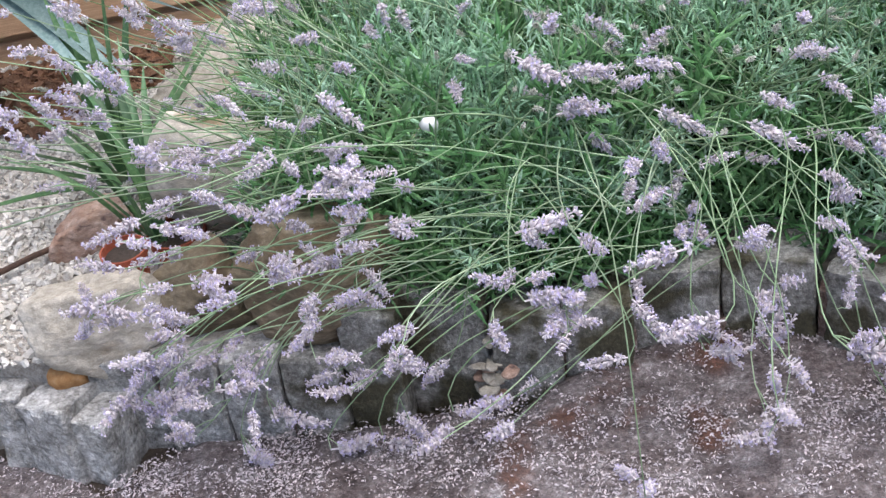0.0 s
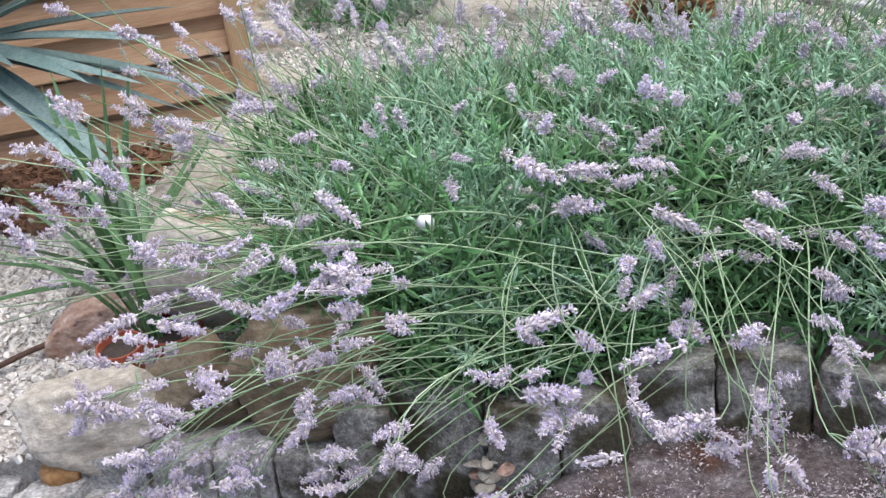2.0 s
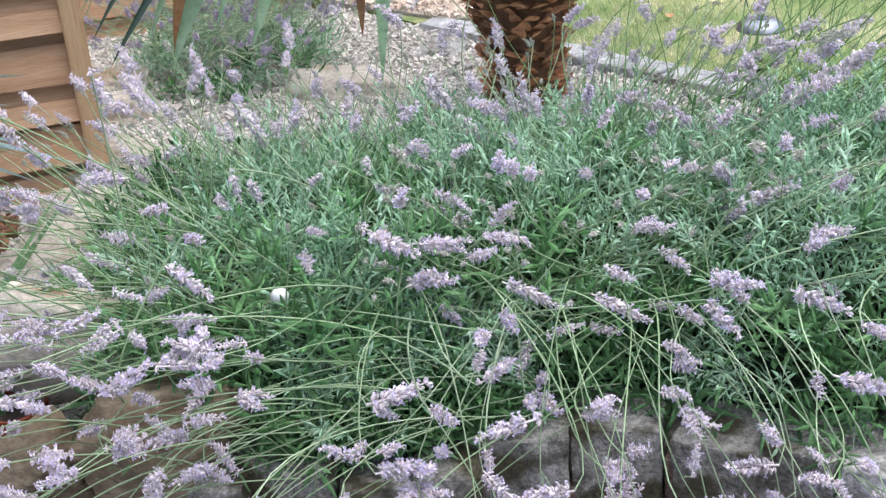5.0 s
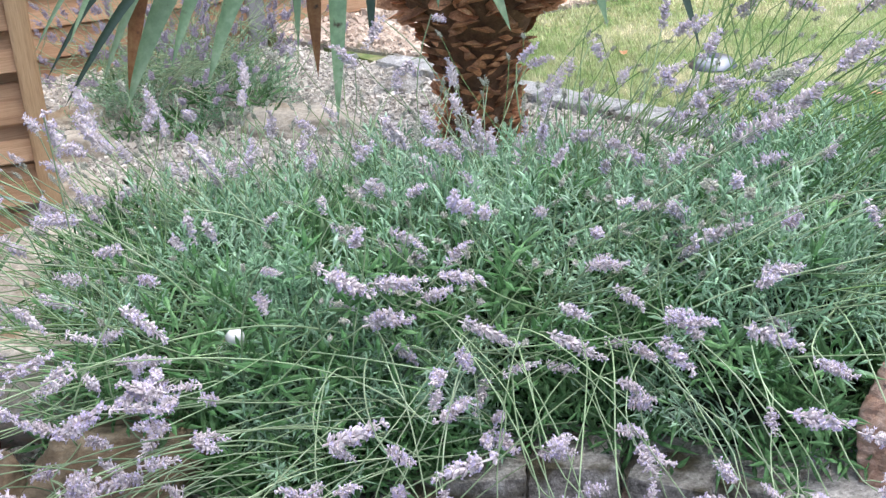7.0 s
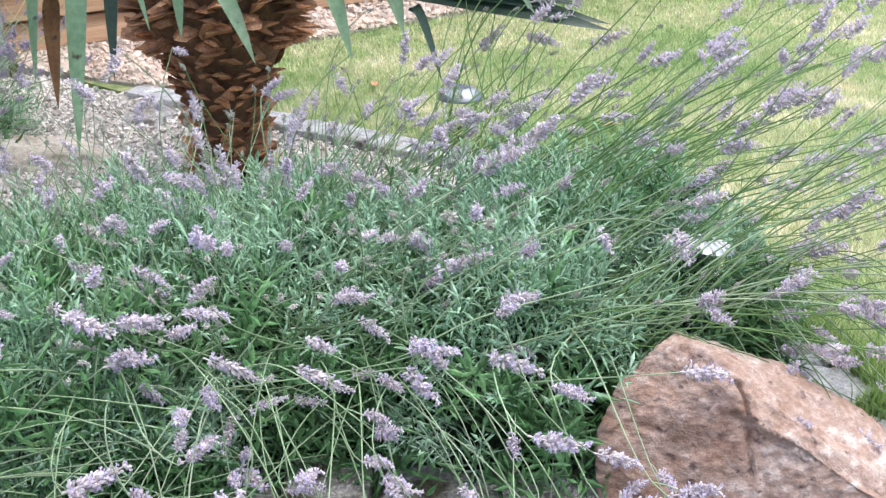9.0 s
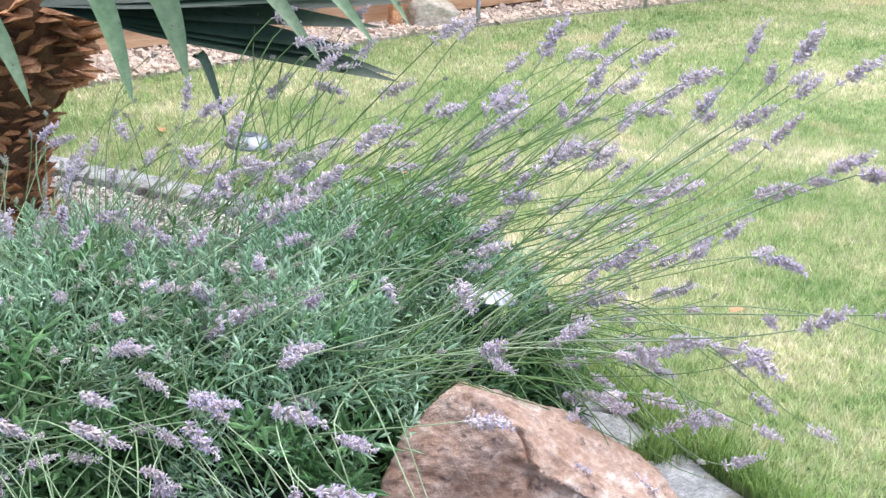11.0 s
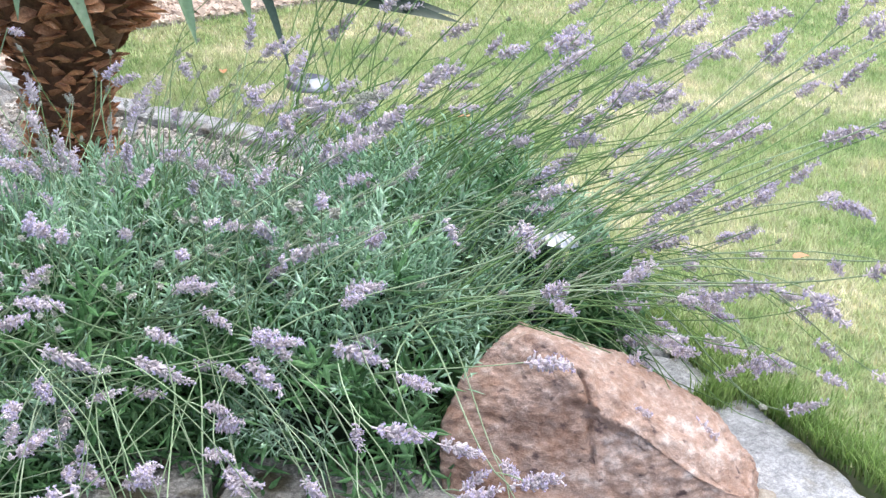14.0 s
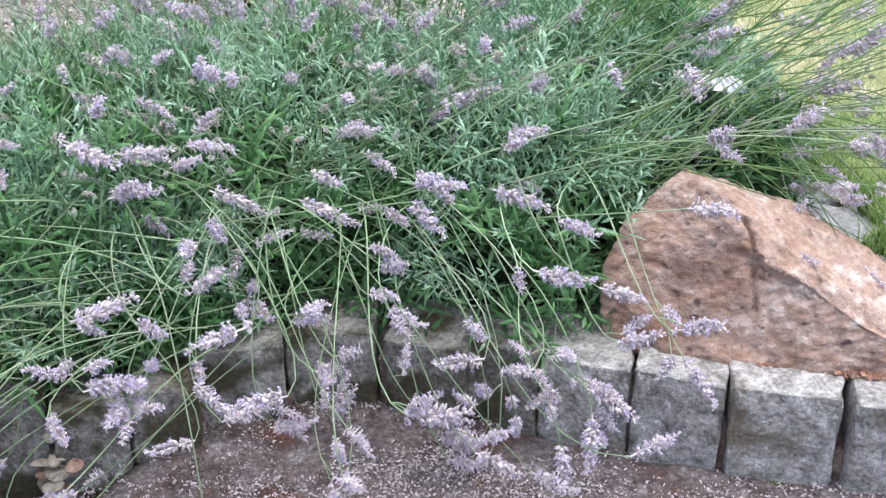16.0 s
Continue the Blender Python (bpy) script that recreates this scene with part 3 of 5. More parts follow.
# ---- boulders ----
def pink_rock():
    """The large slanting sandstone rock on the wall."""
    pts = [(-0.03, 0.03, -0.02), (0.22, -0.05, -0.02), (0.50, -0.05, -0.02), (0.54, 0.05, -0.02), (0.52, 0.22, -0.02), (0.02, 0.28, -0.02), (-0.035, 0.06, 0.09),
           (0.00, 0.10, 0.19), (0.07, 0.13, 0.24), (0.12, 0.12, 0.25), (0.19, 0.09, 0.23), (0.225, 0.02, 0.175), (0.30, -0.01, 0.13), (0.40, -0.045, 0.08),
           (0.48, -0.055, 0.045), (0.28, 0.12, 0.20), (0.36, 0.12, 0.16), (0.45, 0.10, 0.115), (0.53, 0.05, 0.05), (0.12, 0.26, 0.20), (0.30, 0.24, 0.15), (0.46, 0.20, 0.08)]
    bm = bmesh.new()
    bmesh.ops.convex_hull(bm, input=[bm.verts.new(p) for p in pts])
    bmesh.ops.delete(bm, geom=[v for v in bm.verts if not v.link_faces], context="VERTS")
    bmesh.ops.triangulate(bm, faces=bm.faces[:])
    for _ in range(5):
        bmesh.ops.subdivide_edges(bm, edges=bm.edges[:], cuts=1, use_grid_fill=True)
        bmesh.ops.smooth_vert(bm, verts=bm.verts[:], factor=0.035, use_axis_x=True, use_axis_y=True, use_axis_z=True)
    bm.normal_update()
    moves = []
    for v in bm.verts:
        p = v.co
        step = noise.noise(Vector((p.x * 3, p.y * 3, p.z * 30)))
        k = 0.012 * noise.noise(p * 7) + 0.010 * abs(noise.noise(p * 17)) + 0.005 * abs(noise.noise(p * 45)) + 0.0035 * noise.noise(p * 110) + 0.002 * step
        crack = math.exp(-((p.x - 0.205 - 0.12 * (0.2 - p.z) - 0.02 * noise.noise(Vector((0, 0, p.z * 25)))) / 0.004) ** 2) if p.y < 0.12 and 0.08 < p.z < 0.21 else 0
        edge = 0.175 - 0.36 * max(0.0, p.x - 0.20) + 0.012 * noise.noise(Vector((p.x * 18, 0, 3)))
        ledge = max(0.0, min(1.0, (edge - p.z) / 0.012)) * max(0.0, min(1.0, (p.x - 0.16) / 0.05)) * max(0.0, min(1.0, p.z / 0.05)) if p.y < 0.14 else 0.0
        chips = 0.009 * max(0.0, noise.noise(Vector((p.x * 13, p.y * 13, p.z * 17)))) ** 0.6
        moves.append(v.normal * (k - 0.016 * crack - 0.010 * ledge - chips))
    for v, q in zip(bm.verts, moves):
        v.co += q
    ob = thing("sandstone_rock", "large slanting pinkish sandstone rock with dark lichen on the wall", "rock", me=from_bm("sandstone_rock", bm, PINK, True))
    ob.matrix_basis = pose(0.951, 1.565, 0.003, 0, 0, -24) @ Matrix.Diagonal((0.955, 1, 0.98, 1))


pink_rock()
boulder("boulder", "pale buff boulder at the edge of the gravel", (-0.60, 1.93, -0.03), (0.125, 0.10, 0.10), 3, PALE, 10)
boulder("boulder", "squat beige boulder behind the low wall", (-0.425, 1.93, -0.01), (0.10, 0.085, 0.09), 6, SANDSTONE, -10)
boulder("boulder", "large brownish sandstone boulder under the lavender", (-0.215, 1.93, 0.03), (0.16, 0.12, 0.12), 7, SANDSTONE, 5)
boulder("boulder", "smooth upright pale stone behind the boulders", (-0.385, 2.13, 0.12), (0.10, 0.07, 0.12), 8, PALE, 10, planes=7, rough=0.02)
boulder("boulder", "reddish stone lying on the gravel", (-0.66, 2.25, -0.03), (0.09, 0.07, 0.06), 9, PINK, 20)
boulder("boulder", "small rust-brown stone beside the granite blocks", (-0.665, 1.865, -0.09), (0.035, 0.03, 0.035), 10, RUSTY, 30)
for k, (x, y, z, sx, sy, sz, turn) in enumerate([(-0.40, 2.42, 0.0, 0.14, 0.13, 0.12, 10), (-0.47, 2.72, 0.0, 0.15, 0.16, 0.11, 40), (-0.43, 3.02, 0.0, 0.12, 0.15, 0.10, 70), (-0.36, 3.36, 0.0, 0.11, 0.17, 0.09, 85), (-0.34, 3.70, 0.0, 0.10, 0.16, 0.08, 95), (-0.38, 4.02, 0.0, 0.11, 0.15, 0.09, 60)]):
    boulder("edging_boulder", "pale buff edging boulder beside the lavender", (x, y, z - 0.02), (sx * 0.85, sy * 0.9, sz * 0.9), 20 + k, PALE, turn, rough=0.09)
boulder("boulder", "flat-topped grey-beige rock in the gravel behind the lavender", (0.28, 3.72, -0.03), (0.16, 0.12, 0.09), 31, PALE, -20, planes=9)
boulder("boulder", "brown stone in the gravel beside the palm", (0.48, 3.46, -0.04), (0.10, 0.07, 0.06), 32, SANDSTONE, -20)
boulder("boulder", "pinkish-buff boulder at the far fence", (3.08, 5.30, 0.045), (0.135, 0.10, 0.10), 36, PALE, 10, planes=12)
boulder("boulder", "grey-brown boulder at the far fence", (5.06, 5.56, 0.05), (0.17, 0.12, 0.115), 37, PALE, 40, planes=12)
boulder("boulder", "grey granite lump behind the palm", (0.62, 3.98, -0.01), (0.09, 0.08, 0.06), 35, GRANITE, 40)

# reddish crumbs under the sandstone and chips by the kerb
strewn("crumbs", [(0.95, 1.62), (1.10, 1.46), (1.30, 1.36), (1.42, 1.28), (1.44, 1.60), (1.20, 1.75)], 900, 0.011, -0.03, CRUMBS, "reddish sandstone crumbs on the wall", "crumbs", 5)
strewn("crumbs", [(1.13, 1.47), (1.14, 1.435), (1.20, 1.405), (1.27, 1.345), (1.40, 1.29), (1.44, 1.33), (1.30, 1.42)], 1100, 0.0075, -0.001, CRUMBS, "reddish crumbs between rock and granite blocks", "crumbs", 15)
for k, (x, y, r) in enumerate([(1.40, 1.43, 0.022), (1.43, 1.38, 0.03), (1.38, 1.36, 0.018), (1.44, 1.47, 0.016), (1.41, 1.33, 0.02)]):
    boulder("stone_chip", "angular pale stone chip between rock and kerb", (x, y, -0.01), (r, r * 0.8, r * 0.7), 70 + k, PALE, 40 * k, category="stone")

# pebbles in the gap of the wall
for k in range(20):
    rnd = random.Random(k)
    boulder("pebble", "small flat buff stone flake in a wall gap", (0.055 + rnd.uniform(-0.03, 0.03), 1.765 + rnd.uniform(-0.03, 0.03), -0.185 + 0.006 * k * rnd.random()), (0.015, 0.010, 0.004), 60 + k, PINK if k % 3 == 0 else PALE, rnd.uniform(0, 180), 40 * rnd.random(), planes=7, category="pebble")

# ---- fences ----
def fence(name, label, x0, y0, length, turn, height, seed, posts, board=0.112, metal=False):
    rnd = random.Random(seed)
    ob = thing(name, label, "fence", m=pose(x0, y0, 0, 0, 0, turn))
    n = int((height + 0.12) / board)
    span = length / posts
    for p in range(posts):
        left, right = p * span + 0.029, (p + 1) * span - 0.0215
        plank = from_bm("board", bar(left, right, -0.010, 0.006, 0, board - 0.013, 0.003), WOOD)
        lap = from_bm("lap", bar(left, right, -0.019, -0.0105, -0.002, board * 0.5, 0.002), WOOD)
        for k in range(n):
            slat = part("board", plank, ob, m=pose(0, 0.004 * rnd.random(), -0.09 + k * board + rnd.uniform(-0.003, 0.003), -9, rnd.uniform(-0.2, 0.2), 0))
            part("lap", lap, slat)
        # sheet added close behind the boards to keep light out of the gaps
        part("backing", from_bm("backing", bar(left, right, 0.030, 0.042, -0.1, height, 0.002), WOOD), ob)
    for p in range(posts + 1):
        if metal and p % 2:
            part("post", from_bm("post", bar(p * span - 0.03, p * span + 0.03, -0.05, 0.01, -0.1, height, 0.004), GREY), ob, "grey concrete post")
        else:
            part("post", from_bm("post", bar(p * span - 0.022, p * span + 0.03, -0.04, 0.045, -0.1, height + 0.04, 0.006), POST_WOOD), ob, "squared wooden post")
    return ob


fence("fence", "stained brown fence of overlapping horizontal boards", -0.41 - 3.6 * math.cos(radians(8)), 3.30 - 3.6 * math.sin(radians(8)), 3.6, 8, 1.5, 1, 2)
fence("fence", "long stained wooden board fence behind the lawn", -0.75, 4.70, 9.0, 10.8, 1.5, 2, 9, metal=True)
# ---- strap leaves, palm, yucca ----
def strap(points, width, fold=0.25, side=None, taper=2.0):
    """A folded, tapering strap leaf along points."""
    pts = [Vector(p) for p in points]
    n = len(pts)
    verts, faces = [], []
    for i, p in enumerate(pts):
        d = (pts[min(i + 1, n - 1)] - pts[max(i - 1, 0)]).normalized()
        s = Vector(side) if side is not None else d.cross(Vector((0, 0, 1)))
        if s.length < 1e-3:
            s = Vector((1, 0, 0))
        s = (s - d * s.dot(d)).normalized()
        up = s.cross(d)
        u = i / (n - 1)
        w = width / 2 * (min(1.0, 0.55 + 1.6 * u) * (1 - u ** taper) + 0.012)
        verts += [p - s * w + up * w * fold, p, p + s * w + up * w * fold]
    for i in range(n - 1):
        a = 3 * i
        faces += [(a, a + 1, a + 4, a + 3), (a + 1, a + 2, a + 5, a + 4)]
    return verts, faces


def arc(start, way, length, droop, n=9):
    """Points of a leaf that leaves start along way and bends down."""
    p, d, out = Vector(start), Vector(way).normalized(), [Vector(start)]
    for _ in range(n):
        d = (d + Vector((0, 0, -droop / n))).normalized()
        p = p + d * (length / n)
        out.append(p.copy())
    return out


def fan_leaf(parent, hub, way, normal, blades, length, spread, droop, width, seed, dead=(), mat=None):
    rnd = random.Random(seed)
    way, normal = Vector(way).normalized(), Vector(normal)
    side = way.cross(normal).normalized()
    up = side.cross(way).normalized()
    stalk = part("leaf_stalk", raw("leaf_stalk", *tube([parent.matrix_basis.inverted() @ Vector((0.73, 3.30, 0.68)), parent.matrix_basis.inverted() @ Vector(hub)], 0.008, 6), PALM), parent)
    for k in range(blades):
        a = radians(spread) * ((k + 0.5) / blades * 2 - 1)
        d = way * math.cos(a) + side * math.sin(a) + up * rnd.uniform(-0.16, 0.16)
        pts = arc(hub, d, length * rnd.uniform(0.8, 1.1) * (1 - 0.2 * abs(a)), droop * rnd.uniform(0.7, 1.4))
        inv = parent.matrix_basis.inverted()
        s = (d.cross(up)).normalized()
        v, f = strap([inv @ p for p in pts], width * rnd.uniform(0.7, 1.2) * (0.5 if k in dead else 1), 0.35, s, 2.6)
        part("leaf_blade", raw("leaf_blade", v, f, DEAD if k in dead else mat or PALM, smooth=True), stalk, "dead rust-brown blade" if k in dead else "")


def palm():
    ob = thing("fan_palm", "fan palm with a shaggy brown trunk and drooping green fan leaves", "palm", m=pose(0.73, 3.32, -0.05))
    prof = [(0.10, 0.0), (0.09, 0.10), (0.09, 0.26), (0.115, 0.35), (0.15, 0.42), (0.185, 0.48), (0.205, 0.54), (0.21, 0.66), (0.18, 0.78), (0.06, 0.88), (0.0, 0.89)]
    part("trunk", raw("trunk", *lathe(prof, 20), TRUNK, smooth=True), ob)
    chip_v = [(-0.5, 0, 0), (0.5, 0, 0), (0.5, 0.22, 0.5), (0.26, 0.42, 0.9), (-0.22, 0.38, 0.96), (-0.5, 0.22, 0.45), (0.0, -0.1, 0.3), (0, 0.28, 0.5)]
    chip_f = [(0, 1, 7), (1, 2, 7), (2, 3, 7), (3, 4, 7), (4, 5, 7), (5, 0, 7), (1, 0, 6), (2, 1, 6), (3, 2, 6), (4, 3, 6), (5, 4, 6), (0, 5, 6)]
    mesh = [raw("leaf_base", [(x * 0.055 * (0.85 + 0.1 * q), -y * 0.06, z * 0.055 * (1 + 0.15 * q)) for x, y, z in chip_v], chip_f, CHIP) for q in range(3)]
    rnd = random.Random(8)
    for row in range(32):
        z = 0.002 + row * 0.0215
        r = np.interp(z, [p[1] for p in prof], [p[0] for p in prof]) - 0.006
        n = 15 + int(60 * max(0.0, r - 0.09))
        for k in range(n):
            a = 360 * (k + 0.5 * (row % 2)) / n + rnd.uniform(-15, 15)
            x, y = r * math.cos(radians(a)), r * math.sin(radians(a))
            part("leaf_base", mesh[rnd.randrange(3)], ob, m=pose(x, y, z + rnd.uniform(-0.012, 0.012), rnd.uniform(8, 40) + (22 if row > 19 else 0), rnd.uniform(-28, 28), a + 90) @ Matrix.Diagonal((rnd.uniform(0.55, 1.1), rnd.uniform(0.8, 1.5), rnd.uniform(0.45, 0.9), 1)) @ Matrix.Scale(1.3 if row > 20 else 0.95, 4))
    inv = ob.matrix_basis.inverted()
    blades = [((0.27, 2.85, 0.87), (0.22, 2.77, 0.48), 0.03),
              ((0.36, 2.8, 0.92), (0.28, 2.67, 0.34), 0.046),
              ((0.43, 2.92, 0.79), (0.39, 2.85, 0.45), 0.036),
              ((0.39, 2.73, 0.82), (0.45, 2.67, 0.59), 0.024),
              ((0.52, 2.71, 0.82), (0.51, 2.66, 0.57), 0.041),
              ((0.53, 2.64, 0.74), (0.64, 2.57, 0.53), 0.042),
              ((0.76, 2.59, 0.78), (0.83, 2.52, 0.53), 0.049),
              ((0.86, 2.51, 0.78), (0.92, 2.45, 0.59), 0.06),
              ((0.94, 2.47, 0.64), (0.99, 2.42, 0.49), 0.021),
              ((0.95, 2.52, 0.86), (1.18, 2.38, 0.62), 0.044),
              ((1.05, 2.53, 0.87), (1.3, 2.38, 0.65), 0.045),
              ((1.24, 2.5, 0.84), (1.39, 2.4, 0.68), 0.033),
              ((0.08, 2.9, 0.73), (-0.16, 2.81, 0.38), 0.046),
              ((0.2, 2.89, 0.69), (0.02, 2.83, 0.41), 0.04),
              ((0.29, 2.97, 0.63), (0.27, 2.91, 0.38), 0.036),
              ((-0.04, 2.93, 0.74), (-0.15, 2.85, 0.4), 0.041),
              ((0.09, 2.85, 0.76), (-0.28, 2.76, 0.42), 0.022),
              ((-0.03, 2.95, 0.7), (-0.32, 2.87, 0.45), 0.015),
              ((-0.09, 2.9, 0.72), (-0.33, 2.84, 0.52), 0.013),
              ((-0.07, 2.92, 0.72), (-0.26, 2.86, 0.52), 0.016),
              ((0.13, 2.86, 0.74), (-0.05, 2.80, 0.47), 0.034),
              ((0.02, 2.90, 0.73), (-0.2, 2.84, 0.44), 0.024),
              ((0.33, 2.93, 0.74), (0.33, 2.88, 0.47), 0.022)]
    stalk = part("leaf_stalk", raw("leaf_stalk", *tube([inv @ Vector((0.73, 3.30, 0.72)), inv @ Vector((0.62, 3.05, 1.02)), inv @ Vector((0.70, 2.78, 1.10))], 0.009, 6), PALM), ob)
    for k, (a, b, width) in enumerate(blades):
        a, b = Vector(a), Vector(b)
        pts = [inv @ (a.lerp(b, u / 8) + Vector((0, 0.03, 0.05)) * math.sin(math.pi * u / 8)) for u in range(9)]
        v, f = strap(pts, width * 1.1, 0.55, (b - a).cross(Vector((0.2, -1, 0.3))), 3.5)
        part("leaf_blade", raw("leaf_blade", v, f, DEAD if k in (14, 15) else PALM_DARK if k in (2, 8, 16, 17) else PALM, smooth=True), stalk, "dead rust-brown blade" if k in (14, 15) else "")
    fan_leaf(ob, (0.78, 3.0, 0.66), (0.86, -0.52, 0.045), (0.25, -0.75, 0.6), 16, 0.84, 13, 0.03, 0.095, 4, mat=PALM_DARK)
    # crown above
    for k in range(5):
        a = radians(20 + 360 * k / 5)
        fan_leaf(ob, (0.73 + 0.4 * math.cos(a), 3.25 + 0.4 * math.sin(a), 1.28), (math.cos(a), math.sin(a), 0.05), (-0.3 * math.cos(a), -0.3 * math.sin(a), 1), 14, 0.62, 75, 0.25, 0.06, 20 + k)


palm()


def rosette(name, label, category, at, count, length, width, mat, seed, low=10, high=85, droop=0.5, az=(0, 360), brown=0):
    rnd = random.Random(seed)
    ob = thing(name, label, category, m=pose(*at))
    for k in range(count):
        a, e = radians(rnd.uniform(*az)), radians(low + (high - low) * (k + rnd.random()) / count)
        d = Vector((math.cos(a) * math.cos(e), math.sin(a) * math.cos(e), math.sin(e)))
        pts = arc(d * 0.015, d, length * rnd.uniform(0.7, 1.1), droop * rnd.uniform(0.3, 1.3))
        part("leaf", raw("leaf", *strap(pts, width * rnd.uniform(0.75, 1.15), 0.45, None, 2.5), DEAD if k < brown else mat, smooth=True), ob, "withered brown leaf" if k < brown else "")
    return ob


def pot(label, at, r, h):
    ob = thing("flower_pot", label, "pot", m=pose(*at, 4, -3, 0))
    part("pot_body", raw("pot_body", *lathe([(0, 0), (r * 0.7, 0), (r * 0.92, h * 0.8), (r * 0.98, h * 0.8), (r * 1.02, h), (r * 0.93, h), (r * 0.88, h * 0.78), (0, h * 0.78)], 28), TERRACOTTA, smooth=False), ob)
    part("potting_soil", raw("potting_soil", *lathe([(r * 0.88, h * 0.80), (r * 0.5, h * 0.84), (0, h * 0.82)], 16), SOIL), ob, "dark potting soil")


pot("small terracotta pot on the gravel beside a boulder", (-0.548, 2.00, 0.0), 0.042, 0.065)
pot("terracotta pot with a green yucca, behind the boulders", (-0.475, 2.12, -0.08), 0.055, 0.10)
pot_yucca = thing("yucca", "strappy green yucca growing from a terracotta pot", "plant", m=pose(-0.517, 2.114, -0.01))
for k, tip in enumerate([(-0.59, 2.17, 0.3), (-0.66, 2.04, 0.18), (-0.65, 2.17, 0.21), (-0.56, 2.29, 0.29), (-0.54, 2.32, 0.21), (-0.48, 2.27, 0.2), (-0.52, 2.25, 0.07), (-0.57, 2.06, 0.17), (-0.64, 2.33, 0.3), (-0.47, 2.28, 0.1), (-0.72, 2.18, 0.28), (-0.57, 2.45, 0.28), (-0.75, 2.09, 0.22), (-0.52, 2.38, 0.24)]):
    a, b = Vector((0.012 * math.cos(k * 2.4), 0.012 * math.sin(k * 2.4), 0)), pot_yucca.matrix_basis.inverted() @ Vector(tip)
    pts = [a.lerp(b, u / 8) + Vector((0, 0, 0.05)) * math.sin(math.pi * u / 8) for u in range(9)]
    part("leaf", raw("leaf", *strap(pts, 0.021, 0.5, None, 2.5), YUCCA, smooth=True), pot_yucca)
rosette("yucca", "second strappy green yucca behind the pots", "plant", (-0.62, 2.42, -0.04), 22, 0.42, 0.026, YUCCA, 5, 25, 88, 0.3, (0, 360), 0)
agave = rosette("agave", "spiky blue-green yucca in front of the fence", "plant", (-1.00, 2.90, 0.36), 66, 0.62, 0.06, AGAVE, 6, -15, 75, 0.2, (150, 395))
part("stem", raw("stem", *tube([(0, 0.02, -0.42), (0.01, 0.01, -0.2), (0, 0, 0.02)], [0.022, 0.018, 0.022], 12), TRUNK, smooth=True), agave, "short brown stem")

# ---- lavender ----
def leaf_shoot(rnd, n, length, width, spread, rise):
    """Leaves of one shoot round the z axis: vertices and faces."""
    verts, faces = [], []
    for k in range(n):
        u = k / n
        a = k * 2.4 + rnd.uniform(-0.4, 0.4)
        tilt = radians(spread - 34 * u + rnd.uniform(-16, 16))
        ln = rnd.uniform(*length) * (1 - 0.35 * u)
        w = rnd.uniform(*width)
        base = Vector((0, 0, rise * u))
        out = Vector((math.cos(a), math.sin(a), 0))
        d = out * math.sin(tilt) + Vector((0, 0, math.cos(tilt)))
        s = Vector((-math.sin(a), math.cos(a), 0))
        mid = base + d * ln * 0.55
        tip = base + d * ln + out * 0.004 + Vector((0, 0, -0.010 * rnd.random()))
        nrm = s.cross(d) * w * 0.5
        i = len(verts)
        verts += [base, mid - s * w + nrm, mid, mid + s * w + nrm, tip]
        faces += [(i, i + 2, i + 1), (i, i + 3, i + 2), (i + 1, i + 2, i + 4), (i + 2, i + 3, i + 4)]
    return np.array(verts), np.array(faces)


_rnd = random.Random(21)
SILVER_SHOOTS = [leaf_shoot(_rnd, 11 + k % 4, (0.026, 0.052), (0.0015, 0.003), 52, 0.085) for k in range(8)]
GREEN_SHOOTS = [leaf_shoot(_rnd, 7 + k % 3, (0.042, 0.076), (0.0028, 0.005), 64, 0.06) for k in range(8)]


def foliage(parent, mounds, count, seed, green=0.34):
    """The leafy mound of one plant: silvery shoots, and broader green leaves low down and in patches, dark enough to
    carry shade there.
    """
    rnd = random.Random(seed)
    allv, allf, slots, off = [], [], [], 0
    for k in range(count):
        cx, cy, cz, rx, ry, rz = mounds[k % len(mounds)]
        a, e = rnd.uniform(0, 2 * math.pi), math.asin(rnd.uniform(-0.12, 1.0))
        n = Vector((math.cos(a) * math.cos(e), math.sin(a) * math.cos(e), math.sin(e)))
        if n.y < 0.1 and n.z < 0.4 and rnd.random() < 0.4:
            continue
        s = rnd.uniform(0.66, 1.0) + 0.16 * noise.noise(Vector((cx * 3 + n.x * 2.6, n.y * 2.6, n.z * 2.6 + seed)))
        p = Vector((cx + rx * n.x * s, cy + ry * n.y * s, max(cz + rz * n.z * s, -0.02)))
        d = (Vector((n.x / rx, n.y / ry, n.z / rz)).normalized() * 0.8 + Vector((rnd.gauss(0, 0.35), rnd.gauss(0, 0.35), 0.45 + rnd.gauss(0, 0.25)))).normalized()
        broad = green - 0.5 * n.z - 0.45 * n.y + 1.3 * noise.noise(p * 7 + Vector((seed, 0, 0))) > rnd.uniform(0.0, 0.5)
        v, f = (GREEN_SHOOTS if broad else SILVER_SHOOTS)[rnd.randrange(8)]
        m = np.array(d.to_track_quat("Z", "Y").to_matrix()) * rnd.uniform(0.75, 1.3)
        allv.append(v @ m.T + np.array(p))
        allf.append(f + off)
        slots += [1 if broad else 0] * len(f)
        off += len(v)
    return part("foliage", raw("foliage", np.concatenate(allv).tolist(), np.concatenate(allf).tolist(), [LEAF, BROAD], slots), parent)


